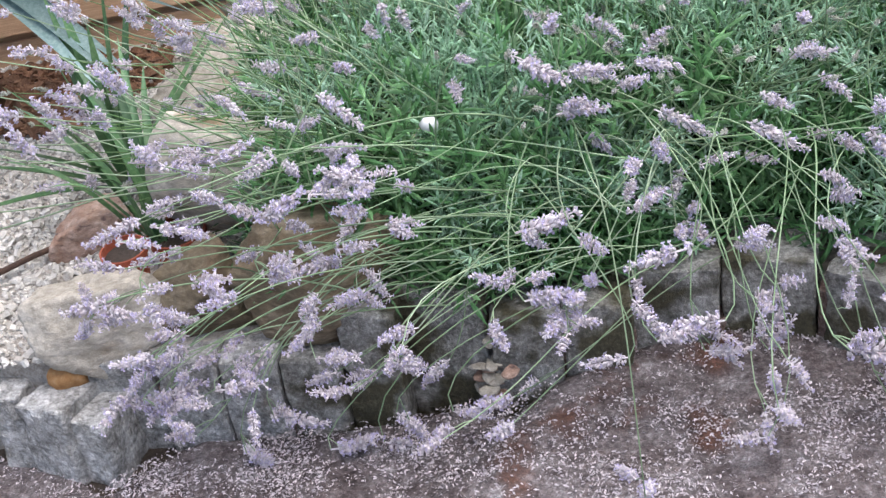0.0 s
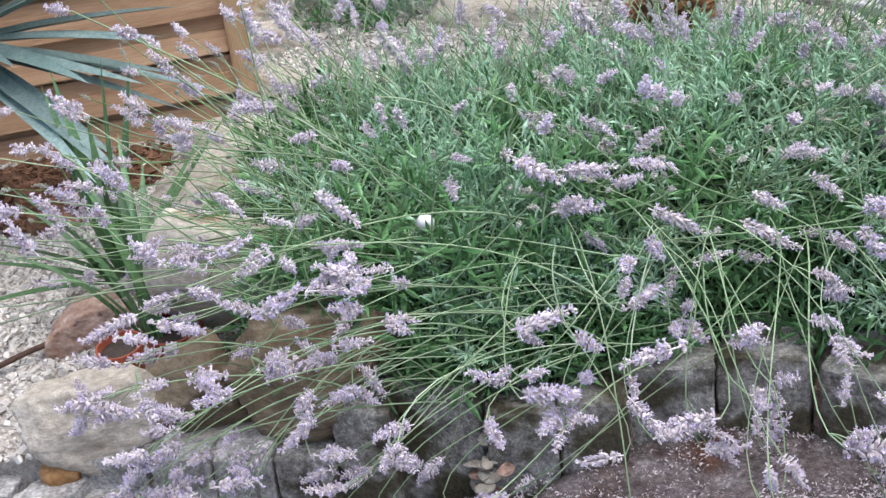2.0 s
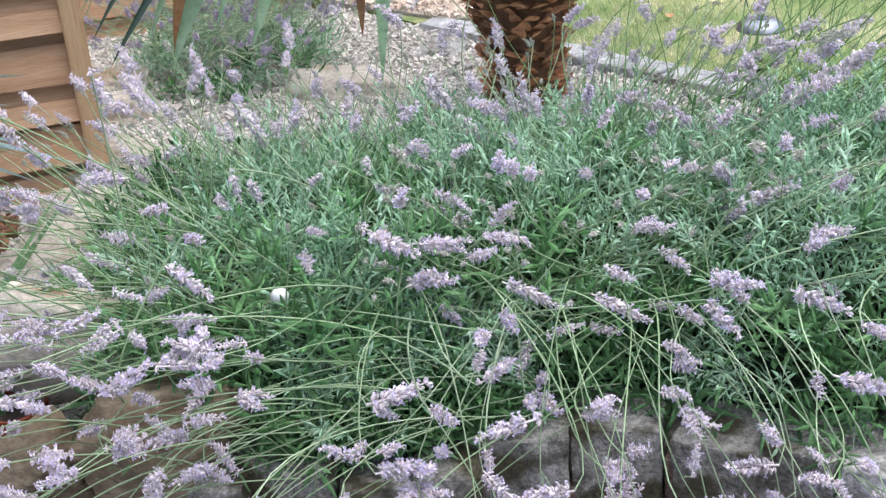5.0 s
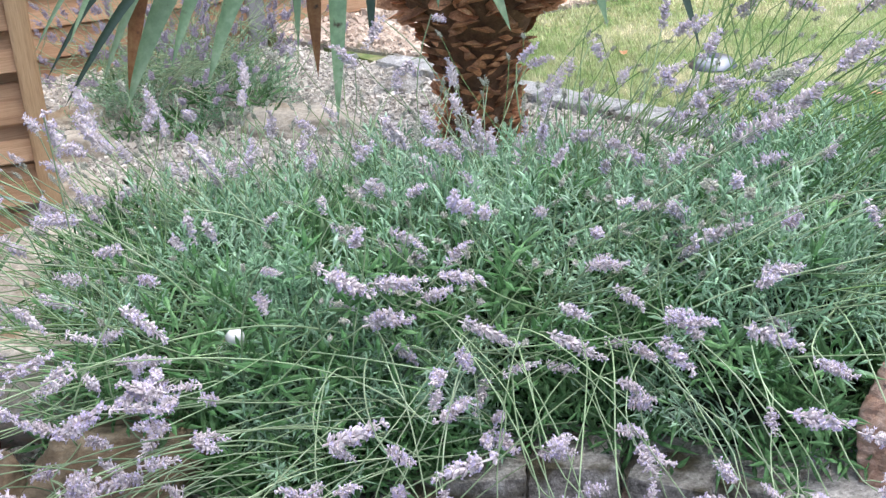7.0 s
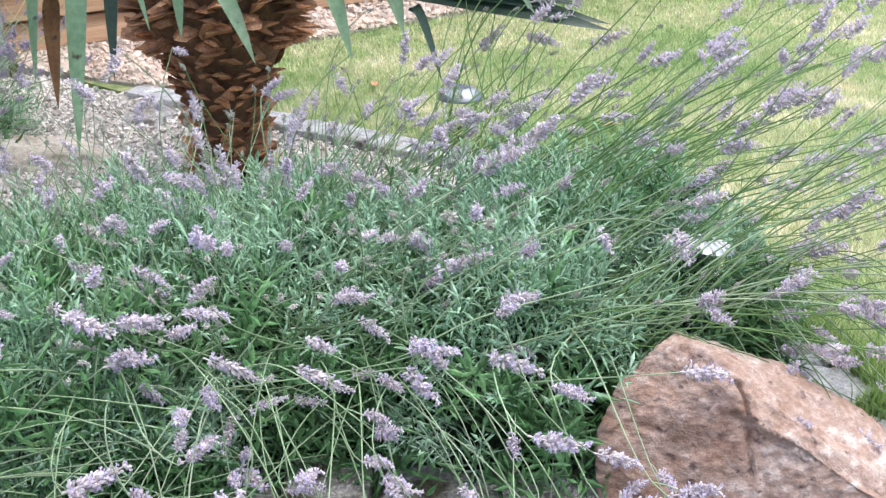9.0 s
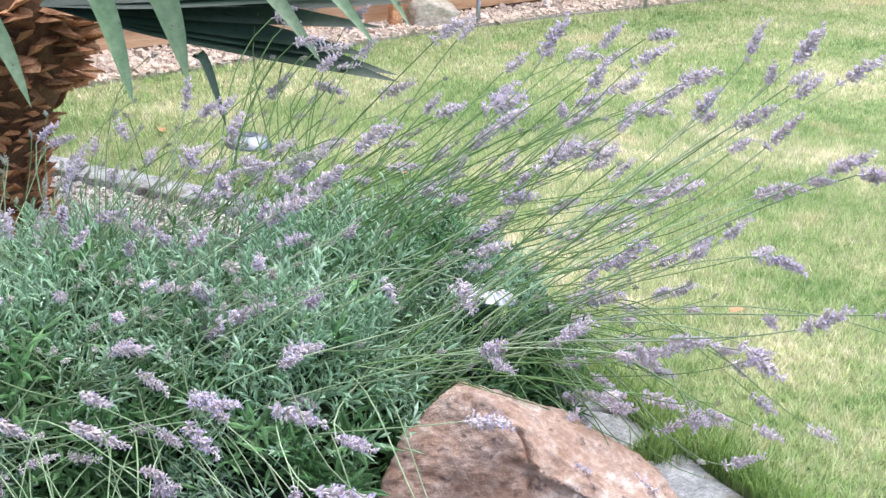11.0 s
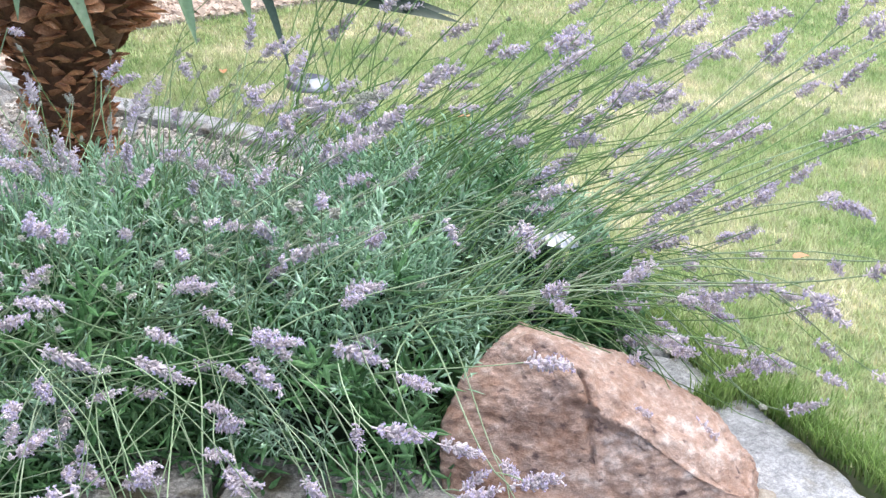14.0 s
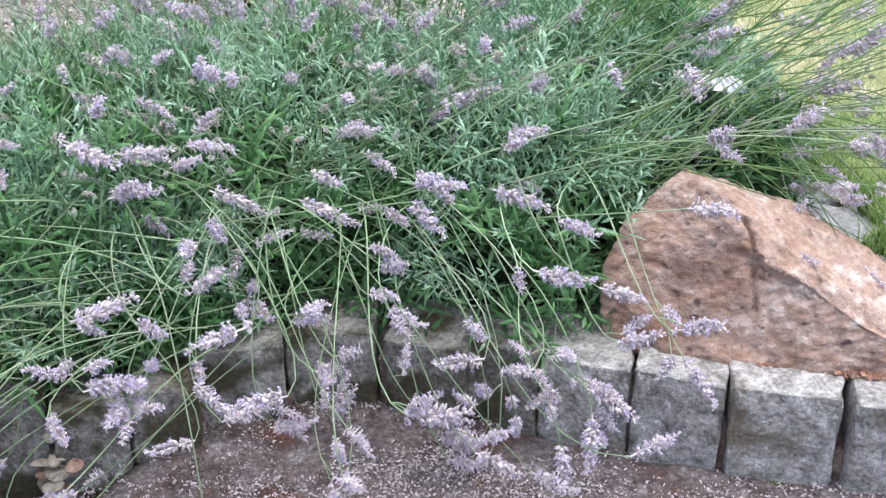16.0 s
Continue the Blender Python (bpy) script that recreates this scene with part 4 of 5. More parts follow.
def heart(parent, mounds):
    # Core added inside the leaves; its near-black colour stands for the shade there.
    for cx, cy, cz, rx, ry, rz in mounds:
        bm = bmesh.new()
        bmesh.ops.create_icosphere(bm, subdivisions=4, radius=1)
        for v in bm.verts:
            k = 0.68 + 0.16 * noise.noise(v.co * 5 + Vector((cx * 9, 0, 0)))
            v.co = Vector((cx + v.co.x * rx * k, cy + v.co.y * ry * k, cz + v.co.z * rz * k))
        part("shade_core", from_bm("shade_core", bm, INNER), parent, "added near-black core for the shade inside the bush")


def spike(seed, calyx, petal, share, whorls=11, per=9):
    """One flower spike, 70 mm long, along z."""
    rnd = random.Random(seed)
    verts, faces, slots = [], [], []

    def add(vs, fs, slot):
        i = len(verts)
        verts.extend(vs)
        faces.extend([tuple(i + q for q in f) for f in fs])
        slots.extend([slot] * len(fs))

    v, f = tube([(0, 0, 0), (0.0015, 0, 0.035), (0, 0, 0.066)], [0.0013, 0.0011, 0.0008], 4)
    add(v, f, 0)
    for w in range(whorls):
        u = w / (whorls - 1)
        z = 0.0 if w == 0 and seed % 3 == 0 else 0.008 + 0.056 * u
        z += rnd.uniform(-0.002, 0.002)
        size = (0.75 + 0.5 * math.sin(math.pi * min(1, u * 1.1 + 0.1))) * rnd.uniform(0.85, 1.15)
        for k in range((per if w < whorls - 2 else per - 3) - rnd.choice((0, 0, 1, 3))):
            a = 2 * math.pi * k / per + w * 1.7 + rnd.uniform(-0.45, 0.45)
            t = radians(rnd.uniform(38, 85) - 22 * u)
            o = Vector((math.cos(a), math.sin(a), 0))
            d = o * math.sin(t) + Vector((0, 0, math.cos(t)))
            s1 = Vector((-math.sin(a), math.cos(a), 0))
            s2 = d.cross(s1)
            ln, r = 0.0072 * size * rnd.uniform(0.7, 1.25), 0.0021 * size * rnd.uniform(0.8, 1.15)
            b = Vector((0, 0, z + rnd.uniform(-0.003, 0.003))) + o * 0.0012
            m1, tip = b + d * ln * 0.55, b + d * ln
            ring = [m1 + s1 * r, m1 + s2 * r, m1 - s1 * r, m1 - s2 * r]
            add([b, *ring, tip + s1 * r * 0.6, tip + s2 * r * 0.6, tip - s1 * r * 0.6], [(0, 2, 1), (0, 3, 2), (0, 4, 3), (0, 1, 4), (1, 2, 6, 5), (2, 3, 7, 6), (3, 4, 7), (4, 1, 5, 7)], 0)
            if rnd.random() < share:
                for q in range(3):
                    g = 2.1 * q + rnd.uniform(0, 1)
                    e = (s1 * math.cos(g) + s2 * math.sin(g)) * 0.0029 + d * 0.0024
                    c = e.cross(d).normalized() * 0.0016
                    add([tip, tip + e * 0.6 + c, tip + e, tip + e * 0.6 - c], [(0, 1, 2, 3)], 1)
    bend, turn = rnd.uniform(0.0, 0.016), rnd.uniform(0, 6.28)
    verts = [(x + math.cos(turn) * bend * (z / 0.07) ** 2, y + math.sin(turn) * bend * (z / 0.07) ** 2, z) for x, y, z in verts]
    return raw("flower_head", verts, faces, [calyx, petal], slots)


SPIKES = [spike(k, CALYX, PETAL, 0.28 + 0.1 * (k % 4), 10 + k % 3, 8 + k % 2) for k in range(10)]
BUDS = [spike(30 + k, FADED, CALYX, 0.05, 12, 6) for k in range(3)]
DARK_SPIKES = [spike(40 + k, PURPLE, PURPLE, 0.2, 9, 7) for k in range(3)]
_stem = random.Random(77)


def flower_stem(plant, bx, by, bz, tx, ty, tz, heads=None, radius=0.0017, mat=None):
    """A flowering stem of a plant; its head runs from b to t."""
    b, t = Vector((bx, by, bz)), Vector((tx, ty, tz))
    c = Vector(plant["middle"])
    out = (b - c) * Vector((1, 1, 0))
    reach = out.length
    k = min(0.75, 0.2 / max(reach, 0.01))
    head = (t - b).normalized()
    radius *= _stem.uniform(0.7, 1.0)
    front = bz < 0.22 and by < 1.82
    if plant.get("lean") and bz > 0.24 and bx > 0.85:
        # stems that lean over the lawn side by side
        run = _stem.uniform(0.14, 0.4) + 0.6 * max(0.0, bx - 1.2)
        root = Vector((max(0.62, bx - run), min(2.3, max(1.75, by + _stem.uniform(-0.02, 0.22))), _stem.uniform(0.14, 0.26)))
        ln = (b - root).length
        p1 = root + Vector((0.5 if bx > 1.3 else 0.25, -0.02, 0.62 if bz > 0.4 else 0.45)) * ln * 0.4
        p2 = b - (head * 0.6 + (b - root).normalized() * 0.5).normalized() * ln * 0.33
    elif front:
        # stems that arch over the bush and hang down in front of the wall
        side = 0.30 if bx < 0.25 else 0.0 if bx < 0.75 else -0.12
        root = Vector((c.x + out.x * _stem.uniform(0.35, 0.8) + side * _stem.uniform(0.4, 1.1) + _stem.gauss(0, 0.12), c.y - _stem.uniform(0.06, 0.3), 0.18))
        low = bx < 0.1
        if low:
            # these come out between bush and wall and sweep sideways over the stones
            root = Vector((bx + (c.x - bx) * 0.3 + side * _stem.uniform(0.4, 1.5) + _stem.gauss(0, 0.08), _stem.uniform(1.77, 1.86), _stem.uniform(0.0, 0.16)))
        elif _stem.random() < 0.8:
            # these come out low in the front of the bush
            root = Vector((bx + (c.x - bx) * 0.3 + side * 0.35 + _stem.gauss(0, 0.1), _stem.uniform(1.80, 1.95), _stem.uniform(0.1, 0.24)))
        ln = (b - root).length
        p1 = root.lerp(b, _stem.uniform(0.2, 0.5))
        p1.z = max(root.z, bz) + (_stem.uniform(0.0, 0.08) if low else _stem.uniform(0.04, 0.16))
        radius *= 0.85
        p2 = b - (head * 0.75 + (b - root).normalized() * 0.4) * ln * _stem.uniform(0.2, 0.36)
        p2.z += _stem.uniform(0.0, 0.07)
    else:
        root = Vector((c.x + out.x * k * _stem.uniform(0.3, 1), c.y + out.y * k * _stem.uniform(0.3, 1), 0.12)) + Vector((_stem.gauss(0, 0.15), _stem.gauss(0, 0.08), 0))
        ln = (b - root).length
        way = (out.normalized() * 0.55 if reach > 0.01 else Vector((0, 0, 0))) + Vector((0, 0, 0.62))
        flow = (head * 0.5 + (b - root).normalized() * 0.85 + Vector((0, 0, -0.12 if bz < 0.25 else 0.15))).normalized()
        p1, p2 = root + way * ln * 0.5, b - flow * ln * 0.38
    pts = []
    sway = Vector((_stem.gauss(0, 1), _stem.gauss(0, 1), _stem.gauss(0, 0.4))) * ln * (0.02 if front else 0.035)
    for i in range(11):
        u = i / 10
        pts.append(sway * math.sin(math.pi * u) * (1.4 - u) + root * (1 - u) ** 3 + p1 * 3 * u * (1 - u) ** 2 + p2 * 3 * u * u * (1 - u) + b * u ** 3)
    sv, sf = tube(pts, [radius * (1.15 - 0.3 * i / 10) for i in range(11)], 5, False)
    forks = []
    count = (_stem.choice((0, 1, 1, 2)) if front else _stem.choice((0, 1))) if heads is None and ln > 0.2 else 0
    for _ in range(count):
        # side heads close below the first one
        i = _stem.choice((8, 9, 9)) if front else _stem.choice((7, 8, 9))
        side = (head + Vector((_stem.gauss(0, 0.5), _stem.gauss(0, 0.4), _stem.gauss(0.1, 0.45)))).normalized()
        f0 = pts[i]
        f1 = f0 + (side + (pts[i + 1] - f0).normalized()) * _stem.uniform(0.012, 0.026)
        forks.append((f1, side, _stem.uniform(0.45, 0.85)))
        v, f = tube([f0, (f0 + f1) / 2 + Vector((0, 0, 0.002)), f1], radius * 0.7, 5, False)
        sf += [tuple(q + len(sv) for q in face) for face in f]
        sv += v
    stem = part("flower_stem", raw("flower_stem", sv, sf, mat or STEM, smooth=True), plant)
    for f1, side, s in forks:
        m = Matrix.Translation(f1) @ side.to_track_quat("Z", "Y").to_matrix().to_4x4() @ Matrix.Rotation(_stem.uniform(0, 6), 4, "Z") @ Matrix.Diagonal((1.08, 1.08, s, 1))
        part("flower_head", SPIKES[_stem.randrange(len(SPIKES))], stem, m=m)
    size = (t - b).length / 0.070
    wide = min(1.3, max(0.5 if heads is BUDS else 0.95, size)) * _stem.uniform(0.92, 1.18) * (1.14 if plant.get("lean") or front else 1.05)
    m = Matrix.Translation(b) @ head.to_track_quat("Z", "Y").to_matrix().to_4x4() @ Matrix.Rotation(_stem.uniform(0, 6), 4, "Z") @ Matrix.Diagonal((wide, wide, size, 1))
    part("flower_head", (heads or SPIKES)[_stem.randrange(len(heads or SPIKES))], stem, m=m)


def lavender(label, middle, mounds, count, seed, dense=True, green=0.34):
    ob = thing("lavender_bush", label, "lavender", "lavender bushes")
    ob["middle"] = middle
    foliage(ob, mounds, count, seed, green)
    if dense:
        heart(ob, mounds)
    return ob


lavender_left = lavender("bushy lavender with lilac flowers leaning out over boulders and gravel", (0.08, 2.10, 0.1), [(0.00, 2.17, 0.02, 0.37, 0.36, 0.28), (0.22, 2.19, 0.02, 0.32, 0.34, 0.31), (0.00, 2.46, 0.0, 0.36, 0.28, 0.30)], 3500, 1, green=0.42)
lavender_middle = lavender("dense lavender with arching lilac flower stems hanging over the granite wall", (0.50, 2.10, 0.1), [(0.46, 2.21, 0.02, 0.36, 0.36, 0.32), (0.67, 2.16, 0.02, 0.32, 0.34, 0.32), (0.38, 2.48, 0.0, 0.32, 0.26, 0.295), (0.66, 2.44, 0.0, 0.26, 0.22, 0.30), (0.16, 1.98, -0.01, 0.27, 0.16, 0.17)], 4900, 2)
lavender_right = lavender("lavender with long flower stems fanning out over the lawn", (1.00, 2.02, 0.1), [(0.92, 2.00, 0.02, 0.30, 0.36, 0.34), (1.16, 2.10, 0.02, 0.32, 0.29, 0.36), (1.30, 1.99, 0.0, 0.20, 0.22, 0.27)], 4700, 3, green=0.24)
lavender_right["lean"] = 1


# stems of the middle plant
flower_stem(lavender_middle, 0.23, 1.94, 0.31, 0.32, 1.92, 0.31)
flower_stem(lavender_middle, 0.34, 1.89, 0.33, 0.41, 1.89, 0.32)
flower_stem(lavender_middle, 0.28, 2.03, 0.36, 0.34, 1.99, 0.34)
flower_stem(lavender_middle, 0.21, 1.89, 0.27, 0.27, 1.88, 0.28)
flower_stem(lavender_middle, 0.36, 1.86, 0.26, 0.45, 1.82, 0.23)
flower_stem(lavender_middle, 0.34, 1.77, 0.26, 0.35, 1.73, 0.24)
flower_stem(lavender_middle, 0.48, 1.76, 0.27, 0.56, 1.72, 0.23)
flower_stem(lavender_middle, 0.41, 1.77, 0.2, 0.47, 1.77, 0.22)
flower_stem(lavender_middle, 0.28, 1.69, 0.18, 0.34, 1.69, 0.21)
flower_stem(lavender_middle, 0.2, 1.66, 0.17, 0.24, 1.63, 0.17)
flower_stem(lavender_middle, 0.72, 1.71, 0.24, 0.68, 1.76, 0.28)
flower_stem(lavender_middle, 0.52, 1.83, 0.28, 0.56, 1.82, 0.25)
flower_stem(lavender_middle, 0.6, 1.8, 0.31, 0.65, 1.77, 0.29)
flower_stem(lavender_middle, 0.58, 1.85, 0.33, 0.64, 1.85, 0.32)
flower_stem(lavender_middle, 0.42, 1.61, 0.15, 0.47, 1.59, 0.16)
flower_stem(lavender_middle, 0.57, 1.64, 0.2, 0.6, 1.62, 0.19)
flower_stem(lavender_middle, 0.54, 1.61, 0.17, 0.58, 1.58, 0.18)
flower_stem(lavender_middle, 0.56, 1.58, 0.16, 0.61, 1.55, 0.13)
flower_stem(lavender_middle, 0.36, 1.62, 0.15, 0.26, 1.62, 0.14)
flower_stem(lavender_middle, 0.39, 1.54, 0.07, 0.3, 1.56, 0.07)
flower_stem(lavender_middle, 0.29, 1.54, 0.05, 0.36, 1.54, 0.06)
flower_stem(lavender_middle, 0.36, 1.54, 0.02, 0.43, 1.52, 0.02)
flower_stem(lavender_middle, 0.47, 1.57, 0.1, 0.51, 1.56, 0.11)
flower_stem(lavender_middle, 0.69, 1.51, 0.08, 0.61, 1.52, 0.08)
flower_stem(lavender_middle, 0.73, 1.42, 0.11, 0.68, 1.42, 0.11)
flower_stem(lavender_middle, 0.55, 1.47, 0.04, 0.64, 1.43, 0.04)
flower_stem(lavender_middle, 0.74, 1.41, 0.08, 0.76, 1.39, 0.07)
flower_stem(lavender_middle, 0.63, 1.4, -0, 0.69, 1.36, -0.02)
flower_stem(lavender_middle, 0.7, 1.35, -0.02, 0.75, 1.29, -0.03)
flower_stem(lavender_middle, 0.74, 1.93, 0.39, 0.78, 1.92, 0.35)
flower_stem(lavender_middle, 0.44, 1.44, -0.02, 0.46, 1.44, -0.05)
flower_stem(lavender_middle, 0.23, 1.85, 0.35, 0.31, 1.85, 0.34)
flower_stem(lavender_middle, 0.32, 1.78, 0.38, 0.39, 1.77, 0.38)
flower_stem(lavender_middle, 0.28, 2.06, 0.32, 0.34, 2.04, 0.28)
flower_stem(lavender_middle, 0.2, 1.81, 0.3, 0.28, 1.82, 0.31)
flower_stem(lavender_middle, 0.51, 1.78, 0.3, 0.55, 1.77, 0.28)
flower_stem(lavender_middle, 0.77, 1.97, 0.37, 0.78, 1.94, 0.34)
flower_stem(lavender_middle, 0.7, 1.99, 0.36, 0.74, 1.97, 0.37)
flower_stem(lavender_middle, 0.75, 2.29, 0.35, 0.83, 2.27, 0.32)
flower_stem(lavender_middle, 0.68, 2.31, 0.38, 0.74, 2.27, 0.39)
flower_stem(lavender_middle, 0.33, 2.37, 0.43, 0.37, 2.34, 0.38)
flower_stem(lavender_middle, 0.39, 2.33, 0.36, 0.43, 2.31, 0.32)
flower_stem(lavender_middle, 0.27, 2.39, 0.4, 0.3, 2.36, 0.38)
flower_stem(lavender_middle, 0.41, 2.4, 0.43, 0.44, 2.4, 0.4)
flower_stem(lavender_middle, 0.51, 2.32, 0.36, 0.52, 2.35, 0.44)
flower_stem(lavender_middle, 0.59, 2.29, 0.39, 0.6, 2.29, 0.44)
flower_stem(lavender_middle, 0.63, 2.29, 0.43, 0.65, 2.33, 0.5)
flower_stem(lavender_middle, 0.6, 2.37, 0.52, 0.64, 2.37, 0.56)
flower_stem(lavender_middle, 0.75, 2.37, 0.55, 0.77, 2.36, 0.51)
flower_stem(lavender_middle, 0.35, 2.4, 0.63, 0.32, 2.37, 0.58)
flower_stem(lavender_middle, 0.45, 2.42, 0.62, 0.47, 2.41, 0.6)
flower_stem(lavender_middle, 0.59, 2.31, 0.33, 0.6, 2.3, 0.32)
flower_stem(lavender_middle, 0.54, 2.03, 0.36, 0.55, 2, 0.36)
flower_stem(lavender_middle, 0.31, 2.25, 0.49, 0.37, 2.25, 0.43)
flower_stem(lavender_middle, 0.37, 2.28, 0.4, 0.42, 2.3, 0.34)

# stems of the left plant
flower_stem(lavender_left, 0.15, 1.94, 0.35, 0.23, 1.91, 0.3)
flower_stem(lavender_left, 0.11, 1.68, 0.18, 0.21, 1.69, 0.18)
flower_stem(lavender_left, 0.11, 1.63, 0.09, 0.2, 1.62, 0.11)
flower_stem(lavender_left, 0.1, 1.65, 0.11, 0.03, 1.64, 0.13)
flower_stem(lavender_left, 0.18, 1.58, 0.07, 0.21, 1.57, 0.09)
flower_stem(lavender_left, 0.25, 1.55, 0.02, 0.18, 1.56, 0.01)
flower_stem(lavender_left, -0.16, 1.72, 0.17, -0.1, 1.72, 0.17)
flower_stem(lavender_left, -0.16, 1.85, 0.37, -0.09, 1.84, 0.32)
flower_stem(lavender_left, -0.18, 1.86, 0.27, -0.1, 1.87, 0.27)
flower_stem(lavender_left, -0.32, 1.88, 0.38, -0.27, 1.88, 0.34)
flower_stem(lavender_left, -0.24, 1.83, 0.35, -0.2, 1.82, 0.33)
flower_stem(lavender_left, -0.33, 1.79, 0.31, -0.26, 1.8, 0.33)
flower_stem(lavender_left, -0.28, 1.75, 0.22, -0.19, 1.73, 0.26)
flower_stem(lavender_left, -0.19, 1.76, 0.25, -0.1, 1.74, 0.26)
flower_stem(lavender_left, -0.36, 1.73, 0.3, -0.32, 1.74, 0.26)
flower_stem(lavender_left, -0.43, 1.73, 0.25, -0.36, 1.72, 0.23)
flower_stem(lavender_left, -0.47, 1.68, 0.26, -0.41, 1.68, 0.25)
flower_stem(lavender_left, -0.55, 1.72, 0.11, -0.47, 1.71, 0.12)
flower_stem(lavender_left, -0.45, 1.65, 0.18, -0.42, 1.62, 0.13)
flower_stem(lavender_left, -0.48, 1.65, 0.03, -0.43, 1.66, 0.07)
flower_stem(lavender_left, -0.5, 1.68, -0.04, -0.4, 1.69, -0.03)
flower_stem(lavender_left, -0.38, 1.65, -0.01, -0.3, 1.64, -0)
flower_stem(lavender_left, -0.31, 1.7, -0.11, -0.23, 1.71, -0.16)
flower_stem(lavender_left, -0.22, 1.67, 0.01, -0.15, 1.65, 0.01)
flower_stem(lavender_left, -0.08, 1.76, 0.18, -0.05, 1.74, 0.2)
flower_stem(lavender_left, -0.23, 1.7, -0.2, -0.14, 1.68, -0.19)
flower_stem(lavender_left, -0.14, 1.7, -0.2, -0.05, 1.7, -0.24)
flower_stem(lavender_left, -0.28, 1.7, 0.16, -0.22, 1.69, 0.15)
flower_stem(lavender_left, -0.38, 1.7, 0.16, -0.32, 1.68, 0.18)
flower_stem(lavender_left, -0.55, 1.95, 0.45, -0.61, 1.94, 0.49)
flower_stem(lavender_left, -0.46, 1.95, 0.37, -0.5, 1.93, 0.43)
flower_stem(lavender_left, -0.6, 1.86, 0.32, -0.65, 1.87, 0.38)
flower_stem(lavender_left, -0.57, 1.92, 0.35, -0.59, 1.91, 0.41)
flower_stem(lavender_left, -0.21, 1.99, 0.46, -0.27, 1.98, 0.48)
flower_stem(lavender_left, -0.52, 2.03, 0.47, -0.58, 2.05, 0.49)
flower_stem(lavender_left, -0.42, 2.02, 0.46, -0.47, 2.02, 0.49)
flower_stem(lavender_left, -0.4, 1.8, 0.31, -0.45, 1.81, 0.35)
flower_stem(lavender_left, -0.14, 1.71, 0.1, -0.1, 1.69, 0.08)
flower_stem(lavender_left, -0.1, 1.66, -0.01, -0.07, 1.67, -0.04)
flower_stem(lavender_left, -0.37, 1.71, -0.19, -0.29, 1.7, -0.25)
flower_stem(lavender_left, -0.11, 1.66, -0.11, -0.06, 1.66, -0.17)
flower_stem(lavender_left, -0.02, 1.68, -0.14, 0.04, 1.66, -0.14)
flower_stem(lavender_left, 0.15, 1.83, 0.39, 0.22, 1.79, 0.36)
flower_stem(lavender_left, -0.09, 2.46, 0.5, -0.08, 2.44, 0.47)
flower_stem(lavender_left, 0.07, 2.41, 0.36, 0.09, 2.41, 0.42)
flower_stem(lavender_left, 0.01, 2.37, 0.35, 0.01, 2.39, 0.42)
flower_stem(lavender_left, -0.05, 2.12, 0.41, -0.04, 2.11, 0.35)
flower_stem(lavender_left, 0.19, 2.09, 0.36, 0.22, 2.08, 0.34)
flower_stem(lavender_left, 0.18, 2.12, 0.4, 0.19, 2.12, 0.37)
flower_stem(lavender_left, -0.08, 2.12, 0.36, -0.06, 2.09, 0.36)
flower_stem(lavender_left, -0.03, 2.44, 0.43, -0.01, 2.41, 0.43)
flower_stem(lavender_left, -0.13, 1.88, 0.4, -0.09, 1.86, 0.4)
flower_stem(lavender_left, 0.06, 1.86, 0.4, 0.08, 1.85, 0.38)
flower_stem(lavender_left, -0.49, 2, 0.66, -0.53, 2, 0.67)
flower_stem(lavender_left, -0.5, 1.99, 0.49, -0.55, 1.98, 0.54)
flower_stem(lavender_left, -0.41, 2.02, 0.47, -0.46, 2.03, 0.5)
flower_stem(lavender_left, -0.35, 1.96, 0.55, -0.38, 1.95, 0.6)
flower_stem(lavender_left, -0.32, 2.02, 0.49, -0.36, 2, 0.53)
flower_stem(lavender_left, -0.23, 1.97, 0.65, -0.21, 1.98, 0.58)
flower_stem(lavender_left, -0.2, 1.95, 0.48, -0.27, 1.95, 0.49)
flower_stem(lavender_left, -0.11, 2.29, 0.5, -0.07, 2.3, 0.53)
flower_stem(lavender_left, -0.03, 2.29, 0.47, 0.01, 2.3, 0.39)
flower_stem(lavender_left, 0.06, 2.27, 0.41, 0.09, 2.27, 0.45)
flower_stem(lavender_left, -0.45, 2.02, 0.67, -0.45, 2, 0.7)
flower_stem(lavender_left, -0.39, 1.95, 0.62, -0.41, 1.93, 0.65)
flower_stem(lavender_left, -0.34, 1.96, 0.46, -0.39, 1.97, 0.48)
flower_stem(lavender_left, -0.47, 1.99, 0.36, -0.52, 1.99, 0.41)
flower_stem(lavender_left, -0.58, 1.98, 0.32, -0.6, 1.96, 0.35)
flower_stem(lavender_left, -0.56, 1.98, 0.2, -0.58, 1.99, 0.22)
flower_stem(lavender_left, -0.45, 2.01, 0.19, -0.49, 2.01, 0.24)

# stems of the right plant
flower_stem(lavender_right, 0.78, 1.7, 0.26, 0.85, 1.64, 0.24)
flower_stem(lavender_right, 0.78, 1.54, 0.2, 0.85, 1.47, 0.19)
flower_stem(lavender_right, 0.85, 1.46, 0.2, 0.91, 1.42, 0.19)
flower_stem(lavender_right, 0.85, 1.6, 0.24, 0.88, 1.56, 0.24)
flower_stem(lavender_right, 0.86, 1.41, 0.13, 0.91, 1.36, 0.16)
flower_stem(lavender_right, 0.95, 1.41, 0.13, 1.01, 1.36, 0.15)
flower_stem(lavender_right, 0.82, 1.42, 0.05, 0.87, 1.35, 0.05)
flower_stem(lavender_right, 0.82, 1.4, 0.02, 0.8, 1.34, -0.05)
flower_stem(lavender_right, 0.85, 1.33, -0.02, 0.93, 1.33, 0.01)
